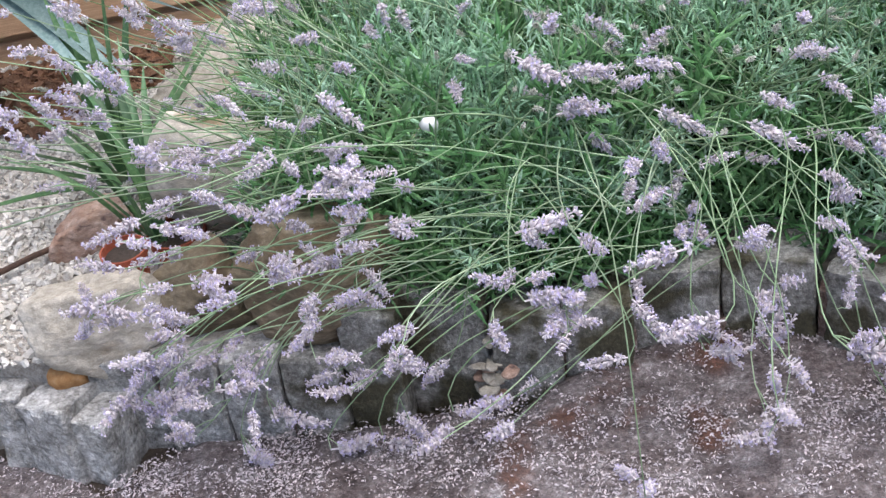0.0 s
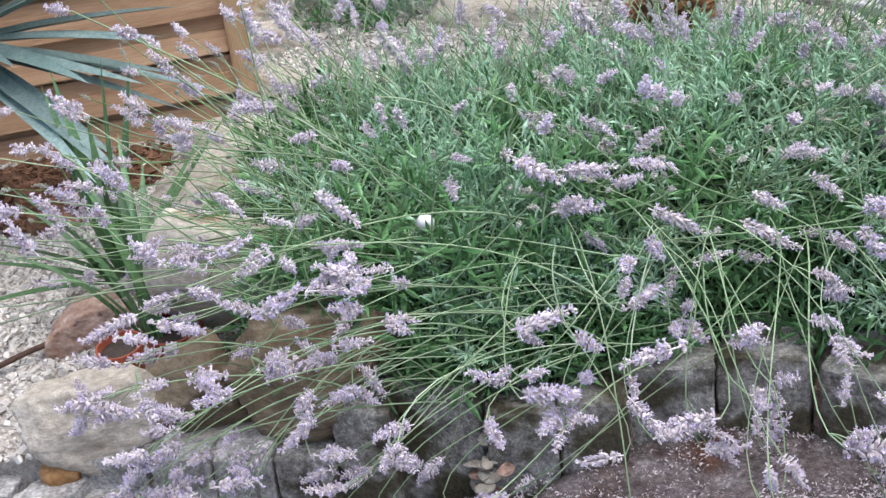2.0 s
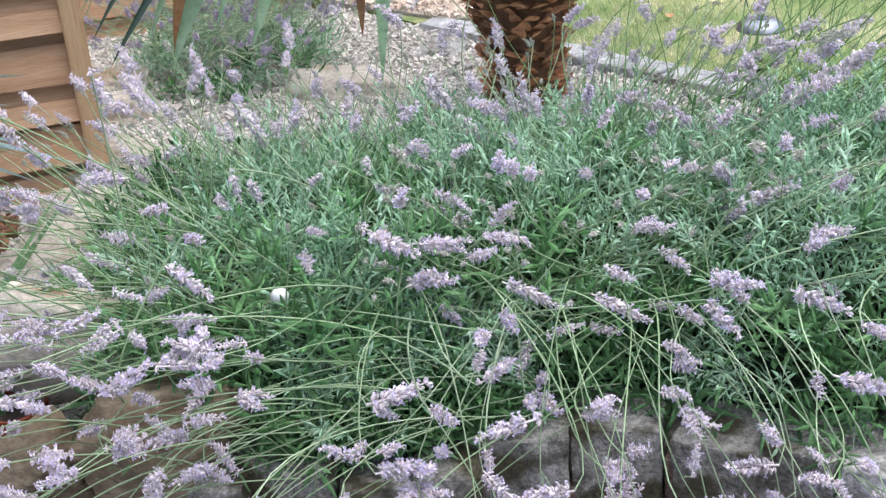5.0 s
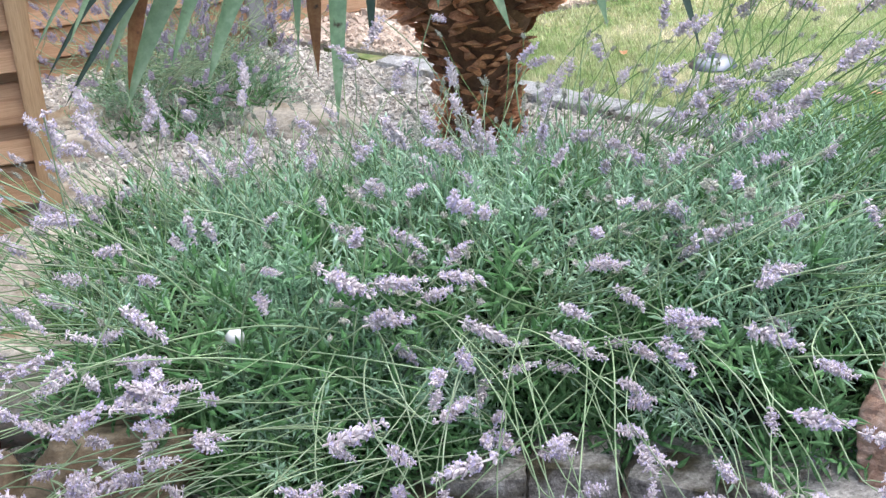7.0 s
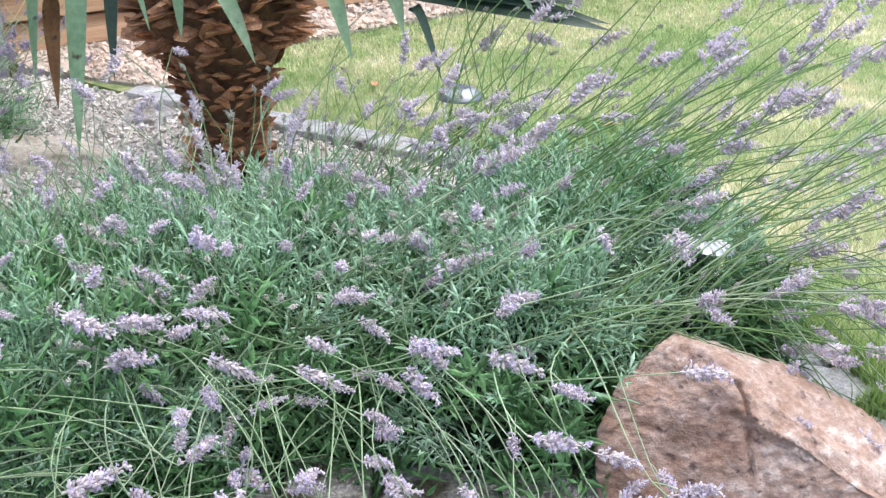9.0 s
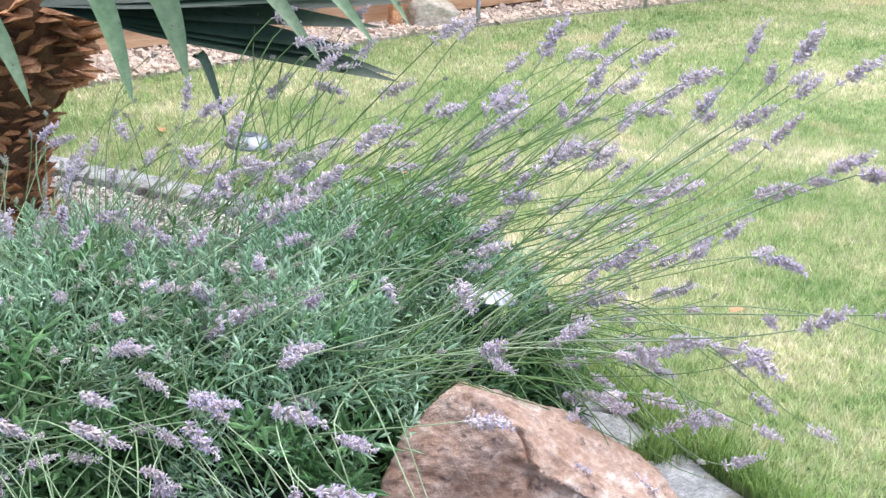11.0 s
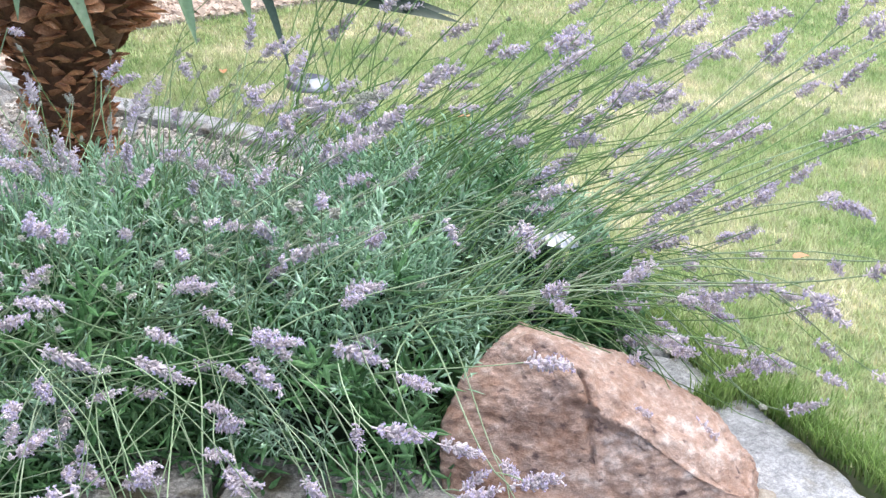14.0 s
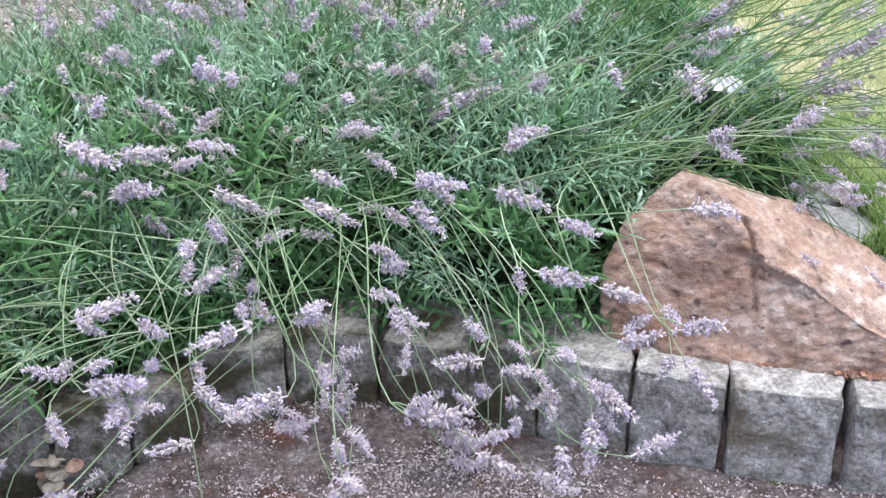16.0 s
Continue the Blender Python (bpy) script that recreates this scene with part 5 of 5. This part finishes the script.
flower_stem(lavender_right, 0.84, 1.76, 0.33, 0.89, 1.74, 0.32)
flower_stem(lavender_right, 0.76, 1.86, 0.34, 0.85, 1.84, 0.37)
flower_stem(lavender_right, 1.13, 1.73, 0.41, 1.15, 1.7, 0.36)
flower_stem(lavender_right, 1.23, 1.58, 0.34, 1.28, 1.55, 0.38)
flower_stem(lavender_right, 1.12, 1.63, 0.32, 1.15, 1.6, 0.34)
flower_stem(lavender_right, 1.31, 1.52, 0.33, 1.34, 1.5, 0.32)
flower_stem(lavender_right, 1.63, 1.65, 0.76, 1.66, 1.64, 0.83)
flower_stem(lavender_right, 1.69, 1.6, 0.76, 1.72, 1.56, 0.83)
flower_stem(lavender_right, 1.73, 1.53, 0.74, 1.79, 1.49, 0.8)
flower_stem(lavender_right, 1.71, 1.61, 0.7, 1.77, 1.59, 0.73)
flower_stem(lavender_right, 1.66, 1.6, 0.62, 1.71, 1.58, 0.68)
flower_stem(lavender_right, 1.6, 1.73, 0.64, 1.62, 1.69, 0.7)
flower_stem(lavender_right, 1.61, 1.64, 0.65, 1.66, 1.59, 0.69)
flower_stem(lavender_right, 1.77, 1.49, 0.59, 1.8, 1.41, 0.61)
flower_stem(lavender_right, 1.7, 1.5, 0.6, 1.76, 1.45, 0.64)
flower_stem(lavender_right, 1.57, 1.59, 0.46, 1.6, 1.55, 0.51)
flower_stem(lavender_right, 1.64, 1.6, 0.53, 1.69, 1.53, 0.57)
flower_stem(lavender_right, 1.64, 1.45, 0.34, 1.71, 1.39, 0.38)
flower_stem(lavender_right, 1.78, 1.41, 0.36, 1.81, 1.34, 0.38)
flower_stem(lavender_right, 1.76, 1.36, 0.35, 1.77, 1.3, 0.33)
flower_stem(lavender_right, 1.67, 1.56, 0.43, 1.71, 1.5, 0.42)
flower_stem(lavender_right, 1.49, 1.61, 0.28, 1.56, 1.54, 0.29)
flower_stem(lavender_right, 1.58, 1.51, 0.3, 1.61, 1.44, 0.25)
flower_stem(lavender_right, 1.43, 1.82, 0.68, 1.45, 1.79, 0.74)
flower_stem(lavender_right, 1.38, 1.9, 0.72, 1.42, 1.9, 0.81)
flower_stem(lavender_right, 1.47, 1.85, 0.75, 1.5, 1.82, 0.8)
flower_stem(lavender_right, 1.51, 1.8, 0.73, 1.57, 1.77, 0.77)
flower_stem(lavender_right, 1.37, 1.87, 0.53, 1.43, 1.83, 0.59)
flower_stem(lavender_right, 1.07, 2.01, 0.55, 1.12, 1.98, 0.61)
flower_stem(lavender_right, 0.9, 2.02, 0.44, 0.98, 2.01, 0.48)
flower_stem(lavender_right, 0.98, 2.01, 0.48, 1.05, 2.01, 0.54)
flower_stem(lavender_right, 1.23, 1.86, 0.39, 1.28, 1.81, 0.42)
flower_stem(lavender_right, 1.19, 1.86, 0.34, 1.22, 1.81, 0.3)
flower_stem(lavender_right, 1.33, 1.71, 0.26, 1.38, 1.67, 0.31)
flower_stem(lavender_right, 1.45, 1.72, 0.37, 1.5, 1.72, 0.45)
flower_stem(lavender_right, 1.51, 1.54, 0.17, 1.51, 1.51, 0.14)
flower_stem(lavender_right, 1.62, 1.37, 0.2, 1.64, 1.32, 0.19)
flower_stem(lavender_right, 1.54, 1.47, 0.09, 1.6, 1.44, 0.11)
flower_stem(lavender_right, 0.8, 2.13, 0.62, 0.82, 2.14, 0.68)
flower_stem(lavender_right, 0.94, 1.96, 0.21, 0.99, 1.94, 0.23)
flower_stem(lavender_right, 0.75, 2, 0.13, 0.8, 1.94, 0.1)
flower_stem(lavender_right, 0.81, 1.98, 0.29, 0.9, 1.96, 0.31)
flower_stem(lavender_right, 0.79, 1.66, 0.37, 0.83, 1.62, 0.39)
flower_stem(lavender_right, 0.9, 2.21, 0.35, 0.96, 2.2, 0.34)
flower_stem(lavender_right, 0.99, 2.14, 0.35, 1.06, 2.08, 0.35)
flower_stem(lavender_right, 1.16, 1.77, 0.39, 1.18, 1.73, 0.35)
flower_stem(lavender_right, 1.3, 1.98, 0.35, 1.34, 1.96, 0.41)


def sprays(plant, count, seed, az, reach, rise, sink=0.0, heads=None, radius=0.00135, size=(0.035, 0.07), mat=None):
    """Further stems of a plant, spread over a range of directions."""
    rnd = random.Random(seed)
    c = Vector(plant["middle"])
    for _ in range(count):
        a, r, h = radians(rnd.uniform(*az)), rnd.uniform(*reach), rnd.uniform(*rise)
        b = Vector((c.x + math.cos(a) * r, c.y + math.sin(a) * r, h))
        d = Vector((math.cos(a) + rnd.gauss(0, 0.22), math.sin(a) + rnd.gauss(0, 0.22), max(-0.9, min(1.2, (h - 0.14) / r)) + rnd.gauss(0.05, 0.2) - sink))
        if plant.get("lean") and h > 0.24 and b.x > 0.85:
            d = Vector((0.8, rnd.gauss(-0.15, 0.2), 0.35 + rnd.gauss(0, 0.25)))
        t = b + d.normalized() * rnd.uniform(*size)
        flower_stem(plant, *b, *t, heads, radius, mat)


def overhang(plant, count, seed, xs, ys, zs, way, heads=None, radius=0.0016):
    """Stems that lean out of a plant, their heads strewn over a box."""
    rnd = random.Random(seed)
    for _ in range(count):
        b = Vector((rnd.uniform(*xs), rnd.uniform(*ys), rnd.uniform(*zs)))
        d = Vector(way) + Vector((rnd.gauss(0, 0.7), rnd.gauss(0, 0.35), rnd.gauss(0, 0.25)))
        flower_stem(plant, *b, *(b + d.normalized() * rnd.uniform(0.045, 0.085)), heads, radius)


overhang(lavender_left, 24, 41, (-0.54, 0.02), (1.60, 1.75), (-0.08, 0.16), (-0.8, -0.3, -0.15))
overhang(lavender_left, 13, 64, (-0.50, -0.02), (1.70, 1.88), (0.10, 0.34), (-0.8, -0.3, 0.0))
overhang(lavender_middle, 6, 42, (-0.25, 0.25), (1.54, 1.68), (-0.13, 0.10), (-0.6, -0.5, -0.2))
overhang(lavender_left, 9, 43, (-0.80, -0.30), (1.75, 2.00), (0.12, 0.48), (-0.9, -0.1, 0.1))
overhang(lavender_middle, 6, 44, (0.15, 0.85), (1.45, 1.66), (-0.12, 0.12), (0.2, -0.3, -0.1))
overhang(lavender_middle, 3, 45, (0.20, 0.80), (1.66, 1.80), (0.10, 0.30), (0.2, -0.7, 0.0))
overhang(lavender_right, 2, 46, (0.75, 1.02), (1.36, 1.52), (-0.08, 0.15), (0.0, -0.7, -0.2))
overhang(lavender_middle, 7, 47, (0.22, 0.80), (1.36, 1.54), (-0.13, 0.0), (-0.1, -0.25, 0.0))
flower_stem(lavender_right, 1.04, 1.54, 0.255, 1.13, 1.53, 0.242)

sprays(lavender_left, 30, 1, (120, 205), (0.35, 0.85), (0.08, 0.48), size=(0.045, 0.08))
sprays(lavender_left, 5, 2, (200, 270), (0.25, 0.50), (0.05, 0.34), 0.1, size=(0.05, 0.09))
sprays(lavender_left, 4, 3, (60, 130), (0.1, 0.45), (0.32, 0.46), 0, SPIKES + BUDS)
sprays(lavender_middle, 5, 4, (225, 315), (0.20, 0.50), (0.0, 0.34), 0.2, size=(0.045, 0.085))
sprays(lavender_middle, 7, 5, (10, 170), (0.1, 0.45), (0.34, 0.50), 0, SPIKES + BUDS)
sprays(lavender_right, 70, 6, (-25, 75), (0.30, 0.90), (0.22, 0.72), 0, SPIKES, 0.0018, (0.055, 0.095), DRY_STEM)
sprays(lavender_right, 26, 7, (-45, 25), (0.40, 0.90), (0.10, 0.36), 0, None, 0.0014, (0.055, 0.09), DRY_STEM)
sprays(lavender_right, 6, 9, (225, 290), (0.30, 0.55), (-0.10, 0.30), 0.3, size=(0.045, 0.08))
sprays(lavender_right, 20, 8, (60, 180), (0.05, 0.35), (0.36, 0.58), 0, SPIKES + BUDS)
sprays(lavender_left, 4, 21, (100, 170), (0.3, 0.75), (0.30, 0.56), 0, SPIKES + BUDS, 0.0012, (0.03, 0.06))
sprays(lavender_middle, 5, 22, (20, 170), (0.15, 0.6), (0.36, 0.60), 0, SPIKES + BUDS, 0.0012, (0.03, 0.06))
sprays(lavender_right, 12, 23, (-70, 10), (0.45, 0.85), (0.02, 0.26), 0.1, None, 0.0013, (0.04, 0.07))
sprays(lavender_left, 7, 51, (0, 360), (0.05, 0.32), (0.34, 0.46), 0, SPIKES + BUDS, 0.0012, (0.03, 0.06))
sprays(lavender_middle, 22, 52, (0, 360), (0.05, 0.36), (0.36, 0.50), 0, SPIKES + BUDS, 0.0012, (0.03, 0.06))
sprays(lavender_right, 20, 53, (0, 360), (0.05, 0.34), (0.38, 0.54), 0, SPIKES + BUDS, 0.0012, (0.03, 0.06))
sprays(lavender_middle, 60, 54, (180, 360), (0.1, 0.42), (0.28, 0.42), 0, BUDS, 0.0015, (0.015, 0.03))
sprays(lavender_right, 55, 55, (150, 330), (0.05, 0.40), (0.28, 0.46), 0, BUDS, 0.0015, (0.015, 0.03))
sprays(lavender_left, 18, 56, (180, 360), (0.1, 0.36), (0.26, 0.38), 0, BUDS, 0.0015, (0.015, 0.03))
sprays(lavender_left, 120, 57, (40, 160), (0.2, 0.66), (0.2, 0.46), -0.5, BUDS, 0.0014, (0.015, 0.03))
sprays(lavender_middle, 90, 58, (30, 150), (0.15, 0.6), (0.22, 0.48), -0.5, BUDS, 0.0014, (0.015, 0.03))
# slender stems still in bud
sprays(lavender_right, 45, 65, (-62, 2), (0.42, 0.80), (0.03, 0.27), 0.05, BUDS, 0.0015, (0.015, 0.03), DRY_STEM)
sprays(lavender_right, 9, 66, (-62, -5), (0.45, 0.85), (0.06, 0.26), 0.1, SPIKES, 0.0014, (0.045, 0.075), DRY_STEM)
sprays(lavender_left, 130, 61, (60, 190), (0.25, 0.8), (0.06, 0.42), -0.2, BUDS, 0.0013, (0.015, 0.035), DRY_STEM)
sprays(lavender_middle, 60, 62, (60, 150), (0.3, 0.62), (0.12, 0.44), -0.2, BUDS, 0.0013, (0.015, 0.035), DRY_STEM)
sprays(lavender_left, 14, 63, (80, 190), (0.3, 0.75), (0.12, 0.5), 0, SPIKES, 0.0012, (0.05, 0.085), DRY_STEM)
sprays(lavender_left, 16, 31, (70, 200), (0.15, 0.6), (0.25, 0.50), 0, BUDS, 0.0010, (0.015, 0.03), DRY_STEM)
sprays(lavender_middle, 45, 32, (0, 180), (0.1, 0.6), (0.28, 0.54), 0, BUDS, 0.0010, (0.015, 0.03), DRY_STEM)
sprays(lavender_right, 170, 33, (-40, 110), (0.2, 0.8), (0.12, 0.60), 0, BUDS, 0.0016, (0.015, 0.03), DRY_STEM)

lavender_far = lavender("dark purple lavender in front of the fence", (-0.03, 3.98, 0.08), [(-0.04, 3.98, -0.03, 0.32, 0.26, 0.19)], 520, 9, False, 0.0)
sprays(lavender_far, 300, 10, (0, 360), (0.06, 0.52), (0.14, 0.42), -0.8, DARK_SPIKES, 0.0012, (0.03, 0.05))

def dry_twigs(at, seed):
    """Thin dead stems with a few crooked branches."""
    rnd = random.Random(seed)
    ob = thing("dry_twigs", "thin dark dead twigs standing in the gravel before the palm", "twigs", m=pose(*at))
    for k in range(7):
        p, d, pts = Vector((rnd.uniform(-0.12, 0.12), rnd.uniform(-0.08, 0.08), -0.03)), Vector((rnd.gauss(0, 0.35), rnd.gauss(0, 0.25), 1)), []
        for _ in range(9):
            pts.append(p.copy())
            d = (d + Vector((rnd.gauss(0, 0.22), rnd.gauss(0, 0.2), rnd.gauss(0, 0.12)))).normalized()
            p = p + d * rnd.uniform(0.025, 0.05)
        twig = part("twig", raw("twig", *tube(pts, [0.0024 - 0.00018 * i for i in range(9)], 5), TWIG, smooth=True), ob)
        for q in (3, 4, 6, 7):
            e = (d + Vector((rnd.gauss(0, 0.9), rnd.gauss(0, 0.5), rnd.gauss(0, 0.4)))).normalized()
            ends = arc(pts[q], e, rnd.uniform(0.06, 0.16), rnd.uniform(-0.5, 0.8), 5)
            part("side_twig", raw("side_twig", *tube(ends, [0.0014, 0.0013, 0.0012, 0.001, 0.0009, 0.0007], 4), TWIG, smooth=True), twig)


dry_twigs((0.47, 2.82, 0.0), 4)
strewn("bark_mulch", [(-1.25, 2.74), (-0.80, 2.76), (-0.62, 2.96), (-0.60, 3.18), (-1.3, 3.12)], 1500, 0.026, -0.052, BARK, "reddish-brown bark mulch round the yuccas", "mulch", 8, 0.45)

# ---- lamps, sprinkler and other small things ----
def solar_lamp(label, at, ribbed=False, r=0.05, size=1.0, tilt=(0, 0), flat=1.0):
    ob = thing("solar_lamp", label, "lamp", "solar lamps", m=pose(*at, *tilt) @ Matrix.Diagonal((size, size, size * flat, 1)))
    prof = [(0.0, 0.028), (r * 0.5, 0.027), (r * 0.8, 0.022), (r * 0.98, 0.013), (r * 1.08, 0.004), (r * 1.12, 0.0), (r * 1.02, -0.002), (0, -0.002)]
    cap = part("cap", raw("cap", *lathe(prof, 32), STEEL if ribbed else CAP_STEEL, smooth=not ribbed), ob, "shiny steel cap" if ribbed else "bluish steel cap")
    part("solar_cell", raw("solar_cell", *lathe([(0, 0.030), (r * 0.40, 0.029), (r * 0.42, 0.026)], 24), PANEL), cap, "dark solar cell")
    if ribbed:
        for k in range(14):
            a = 360 * k / 14
            v, f = tube([(r * 0.5, 0, 0.029), (r * 0.9, 0, 0.019), (r * 1.1, 0, 0.004)], 0.004, 6)
            part("rib", raw("rib", v, f, WHITE, smooth=True), cap, "white rib", m=pose(0, 0, 0, 0, 0, a))
    g = part("glass_body", raw("glass_body", *lathe([(r * 0.9, -0.003), (r * 0.95, -0.05), (r * 0.8, -0.09), (r * 0.35, -0.10)], 24), GLASS, smooth=True), ob, "clear glass body")
    g.visible_shadow = False
    part("spike", raw("spike", *tube([(0, 0, -0.10), (0, 0, -0.36 / flat)], [0.012, 0.004], 8), DARK), ob, "black plastic ground spike")


solar_lamp("steel-capped solar lamp standing in the lawn by the kerb", (1.43, 3.41, 0.135), False, 0.056, 1.1)
solar_lamp("ribbed solar lamp half hidden among lavender stems", (1.268, 1.85, 0.305), True, 0.05, 1.0, (-6, 12), 0.6)



def fallen_lamp():
    ob = thing("solar_lamp", "small white-capped glass lamp lying among the lavender leaves", "lamp", "solar lamps", m=pose(0.004, 1.905, 0.262, 10, 28, -8))
    part("cap", raw("cap", *lathe([(0.0, 0.018), (0.008, 0.017), (0.013, 0.012), (0.016, 0.0), (0.0, 0.0)], 20), WHITE, smooth=True), ob, "white plastic cap")
    dome = part("glass_body", raw("glass_body", *lathe([(0.015, -0.002), (0.021, -0.02), (0.021, -0.045), (0.012, -0.06), (0.0, -0.063)], 20), GLASS, smooth=True), ob, "clear glass dome")
    dome.visible_shadow = False


fallen_lamp()


def path_light(at, h=0.33):
    ob = thing("path_light", "slim steel path light at the lawn's edge", "lamp", "path lights", m=pose(*at))
    part("pole", raw("pole", *tube([(0, 0, -0.05), (0, 0, h - 0.04)], 0.010, 12), STEEL, smooth=True), ob)
    part("lantern", raw("lantern", *lathe([(0.0, h - 0.05), (0.03, h - 0.045), (0.034, h - 0.012)], 20), GLASS, smooth=True), ob, "clear lantern")
    part("cap", raw("cap", *lathe([(0.048, h - 0.014), (0.045, h - 0.002), (0.02, h + 0.012), (0.0, h + 0.014)], 24), STEEL, smooth=True), ob)
    return ob


path_light((3.30, 5.24, 0), 0.22)
path_light((4.37, 5.35, 0), 0.22)
path_light((5.31, 5.53, 0), 0.22)


def sprinkler():
    ob = thing("lawn_sprinkler", "grey oscillating lawn sprinkler with a curved steel arm, on the lawn", "sprinkler", m=pose(6.02, 4.79, 0.0, 0, 0, -51) @ Matrix.Scale(0.86, 4))
    part("base", from_bm("base", bar(-0.30, 0.22, -0.045, 0.045, 0.0, 0.035, 0.01), GREY), ob)
    part("motor", from_bm("motor", bar(0.20, 0.29, -0.03, 0.03, 0.01, 0.075, 0.012), DARK), ob)
    part("connector", raw("connector", *tube([(0.28, 0, 0.045), (0.36, 0, 0.045)], 0.024, 12), RED), ob, "red hose connector")
    part("spray_arm", raw("spray_arm", *tube([(-0.27, 0, 0.035), (-0.22, 0, 0.062), (-0.1, 0, 0.092), (0.02, 0, 0.095), (0.13, 0, 0.07), (0.22, 0, 0.05)], 0.012, 10), STEEL, smooth=True), ob)
    for k in range(9):
        part("nozzle", raw("nozzle", *tube([(-0.26 + 0.05 * k, -0.046, 0.015), (-0.26 + 0.05 * k, -0.05, 0.015)], 0.008, 6), DARK), ob)


sprinkler()
thing("iron_rod", "rusty iron rod lying on the gravel", "rod", me=raw("iron_rod", *tube([(-0.86, 2.12, -0.035), (-0.77, 2.18, -0.03), (-0.67, 2.25, -0.035)], 0.006, 8), RUST, smooth=True))
thing("white_stake", "white stake leaning against the far fence", "stake", me=from_bm("white_stake", bar(-0.012, 0.012, -0.012, 0.012, 0, 0.7, 0.002), WHITE), m=pose(3.83, 5.44, 0.0, -4, -12, 11))
thing("wooden_stake", "short reddish-brown stake by the far fence", "stake", me=from_bm("wooden_stake", bar(-0.025, 0.025, -0.025, 0.025, -0.05, 0.5, 0.004), CHIP), m=pose(2.88, 5.28, 0))
for k, (x, y) in enumerate([(2.115, 2.10), (1.36, 3.98), (1.90, 3.30)]):
    pts = arc((0, 0, 0.02), (1, 0.3 * k, 0.25), 0.05, 0.5, 5)
    thing("fallen_leaf", "curled orange-brown fallen leaf on the lawn", "leaf", "fallen leaves", me=raw("fallen_leaf", *strap(pts, 0.03, 0.5), FALLEN), m=pose(x, y, 0.004, 0, 0, 60 * k))


def leafy(name, label, at, size, count, seed, leaf=0.05):
    """A shrub of many small leaves."""
    rnd = random.Random(seed)
    verts, faces = [], []
    for _ in range(count):
        n = Vector((rnd.gauss(0, 1), rnd.gauss(0, 1), rnd.gauss(0, 1))).normalized() * rnd.uniform(0.6, 1.0)
        p = Vector((n.x * size[0], n.y * size[1], n.z * size[2] + size[2]))
        d = (n + Vector((rnd.gauss(0, 0.5), rnd.gauss(0, 0.5), rnd.gauss(0, 0.5)))).normalized() * leaf
        s = d.cross(Vector((rnd.gauss(0, 1), rnd.gauss(0, 1), rnd.gauss(0, 1)))).normalized() * leaf * 0.35
        k = len(verts)
        verts += [p, p + d * 0.5 + s, p + d, p + d * 0.5 - s]
        faces.append((k, k + 1, k + 2, k + 3))
    ob = thing(name, label, "shrub", m=pose(*at))
    part("leaves", raw("leaves", verts, faces, HEDGE), ob)
    for k in range(5):
        part("branch", raw("branch", *tube([(0, 0, -0.05), (size[0] * 0.3 * math.cos(k * 1.3), size[1] * 0.3 * math.sin(k * 1.3), size[2])], [0.02, 0.008], 6), TRUNK), ob)


leafy("shrub", "dark green dense shrub at the far fence", (5.80, 5.86, 0), (0.28, 0.12, 0.45), 2600, 3)
rosette("yucca", "grey-green spiky plant at the far edge of the lawn", "plant", (7.15, 5.45, 0.05), 40, 0.55, 0.05, AGAVE, 15, 5, 80, 0.5)

# moss on the wall's foot
for k, (x, y, z) in enumerate([(0.50, 1.77, -0.17), (1.05, 1.405, -0.19), (1.14, 1.355, -0.19), (0.90, 1.53, -0.19), (0.36, 1.775, -0.18)]):
    rnd = random.Random(k)
    bm = boulder_bm((0.022, 0.008, 0.012), 90 + k, 3, 0.15, 3)
    thing("moss", "yellow-green moss cushion at the foot of the granite wall", "moss", "moss cushions", me=from_bm("moss", bm, MOSS, True), m=pose(x, y, z, 0, 0, -25))
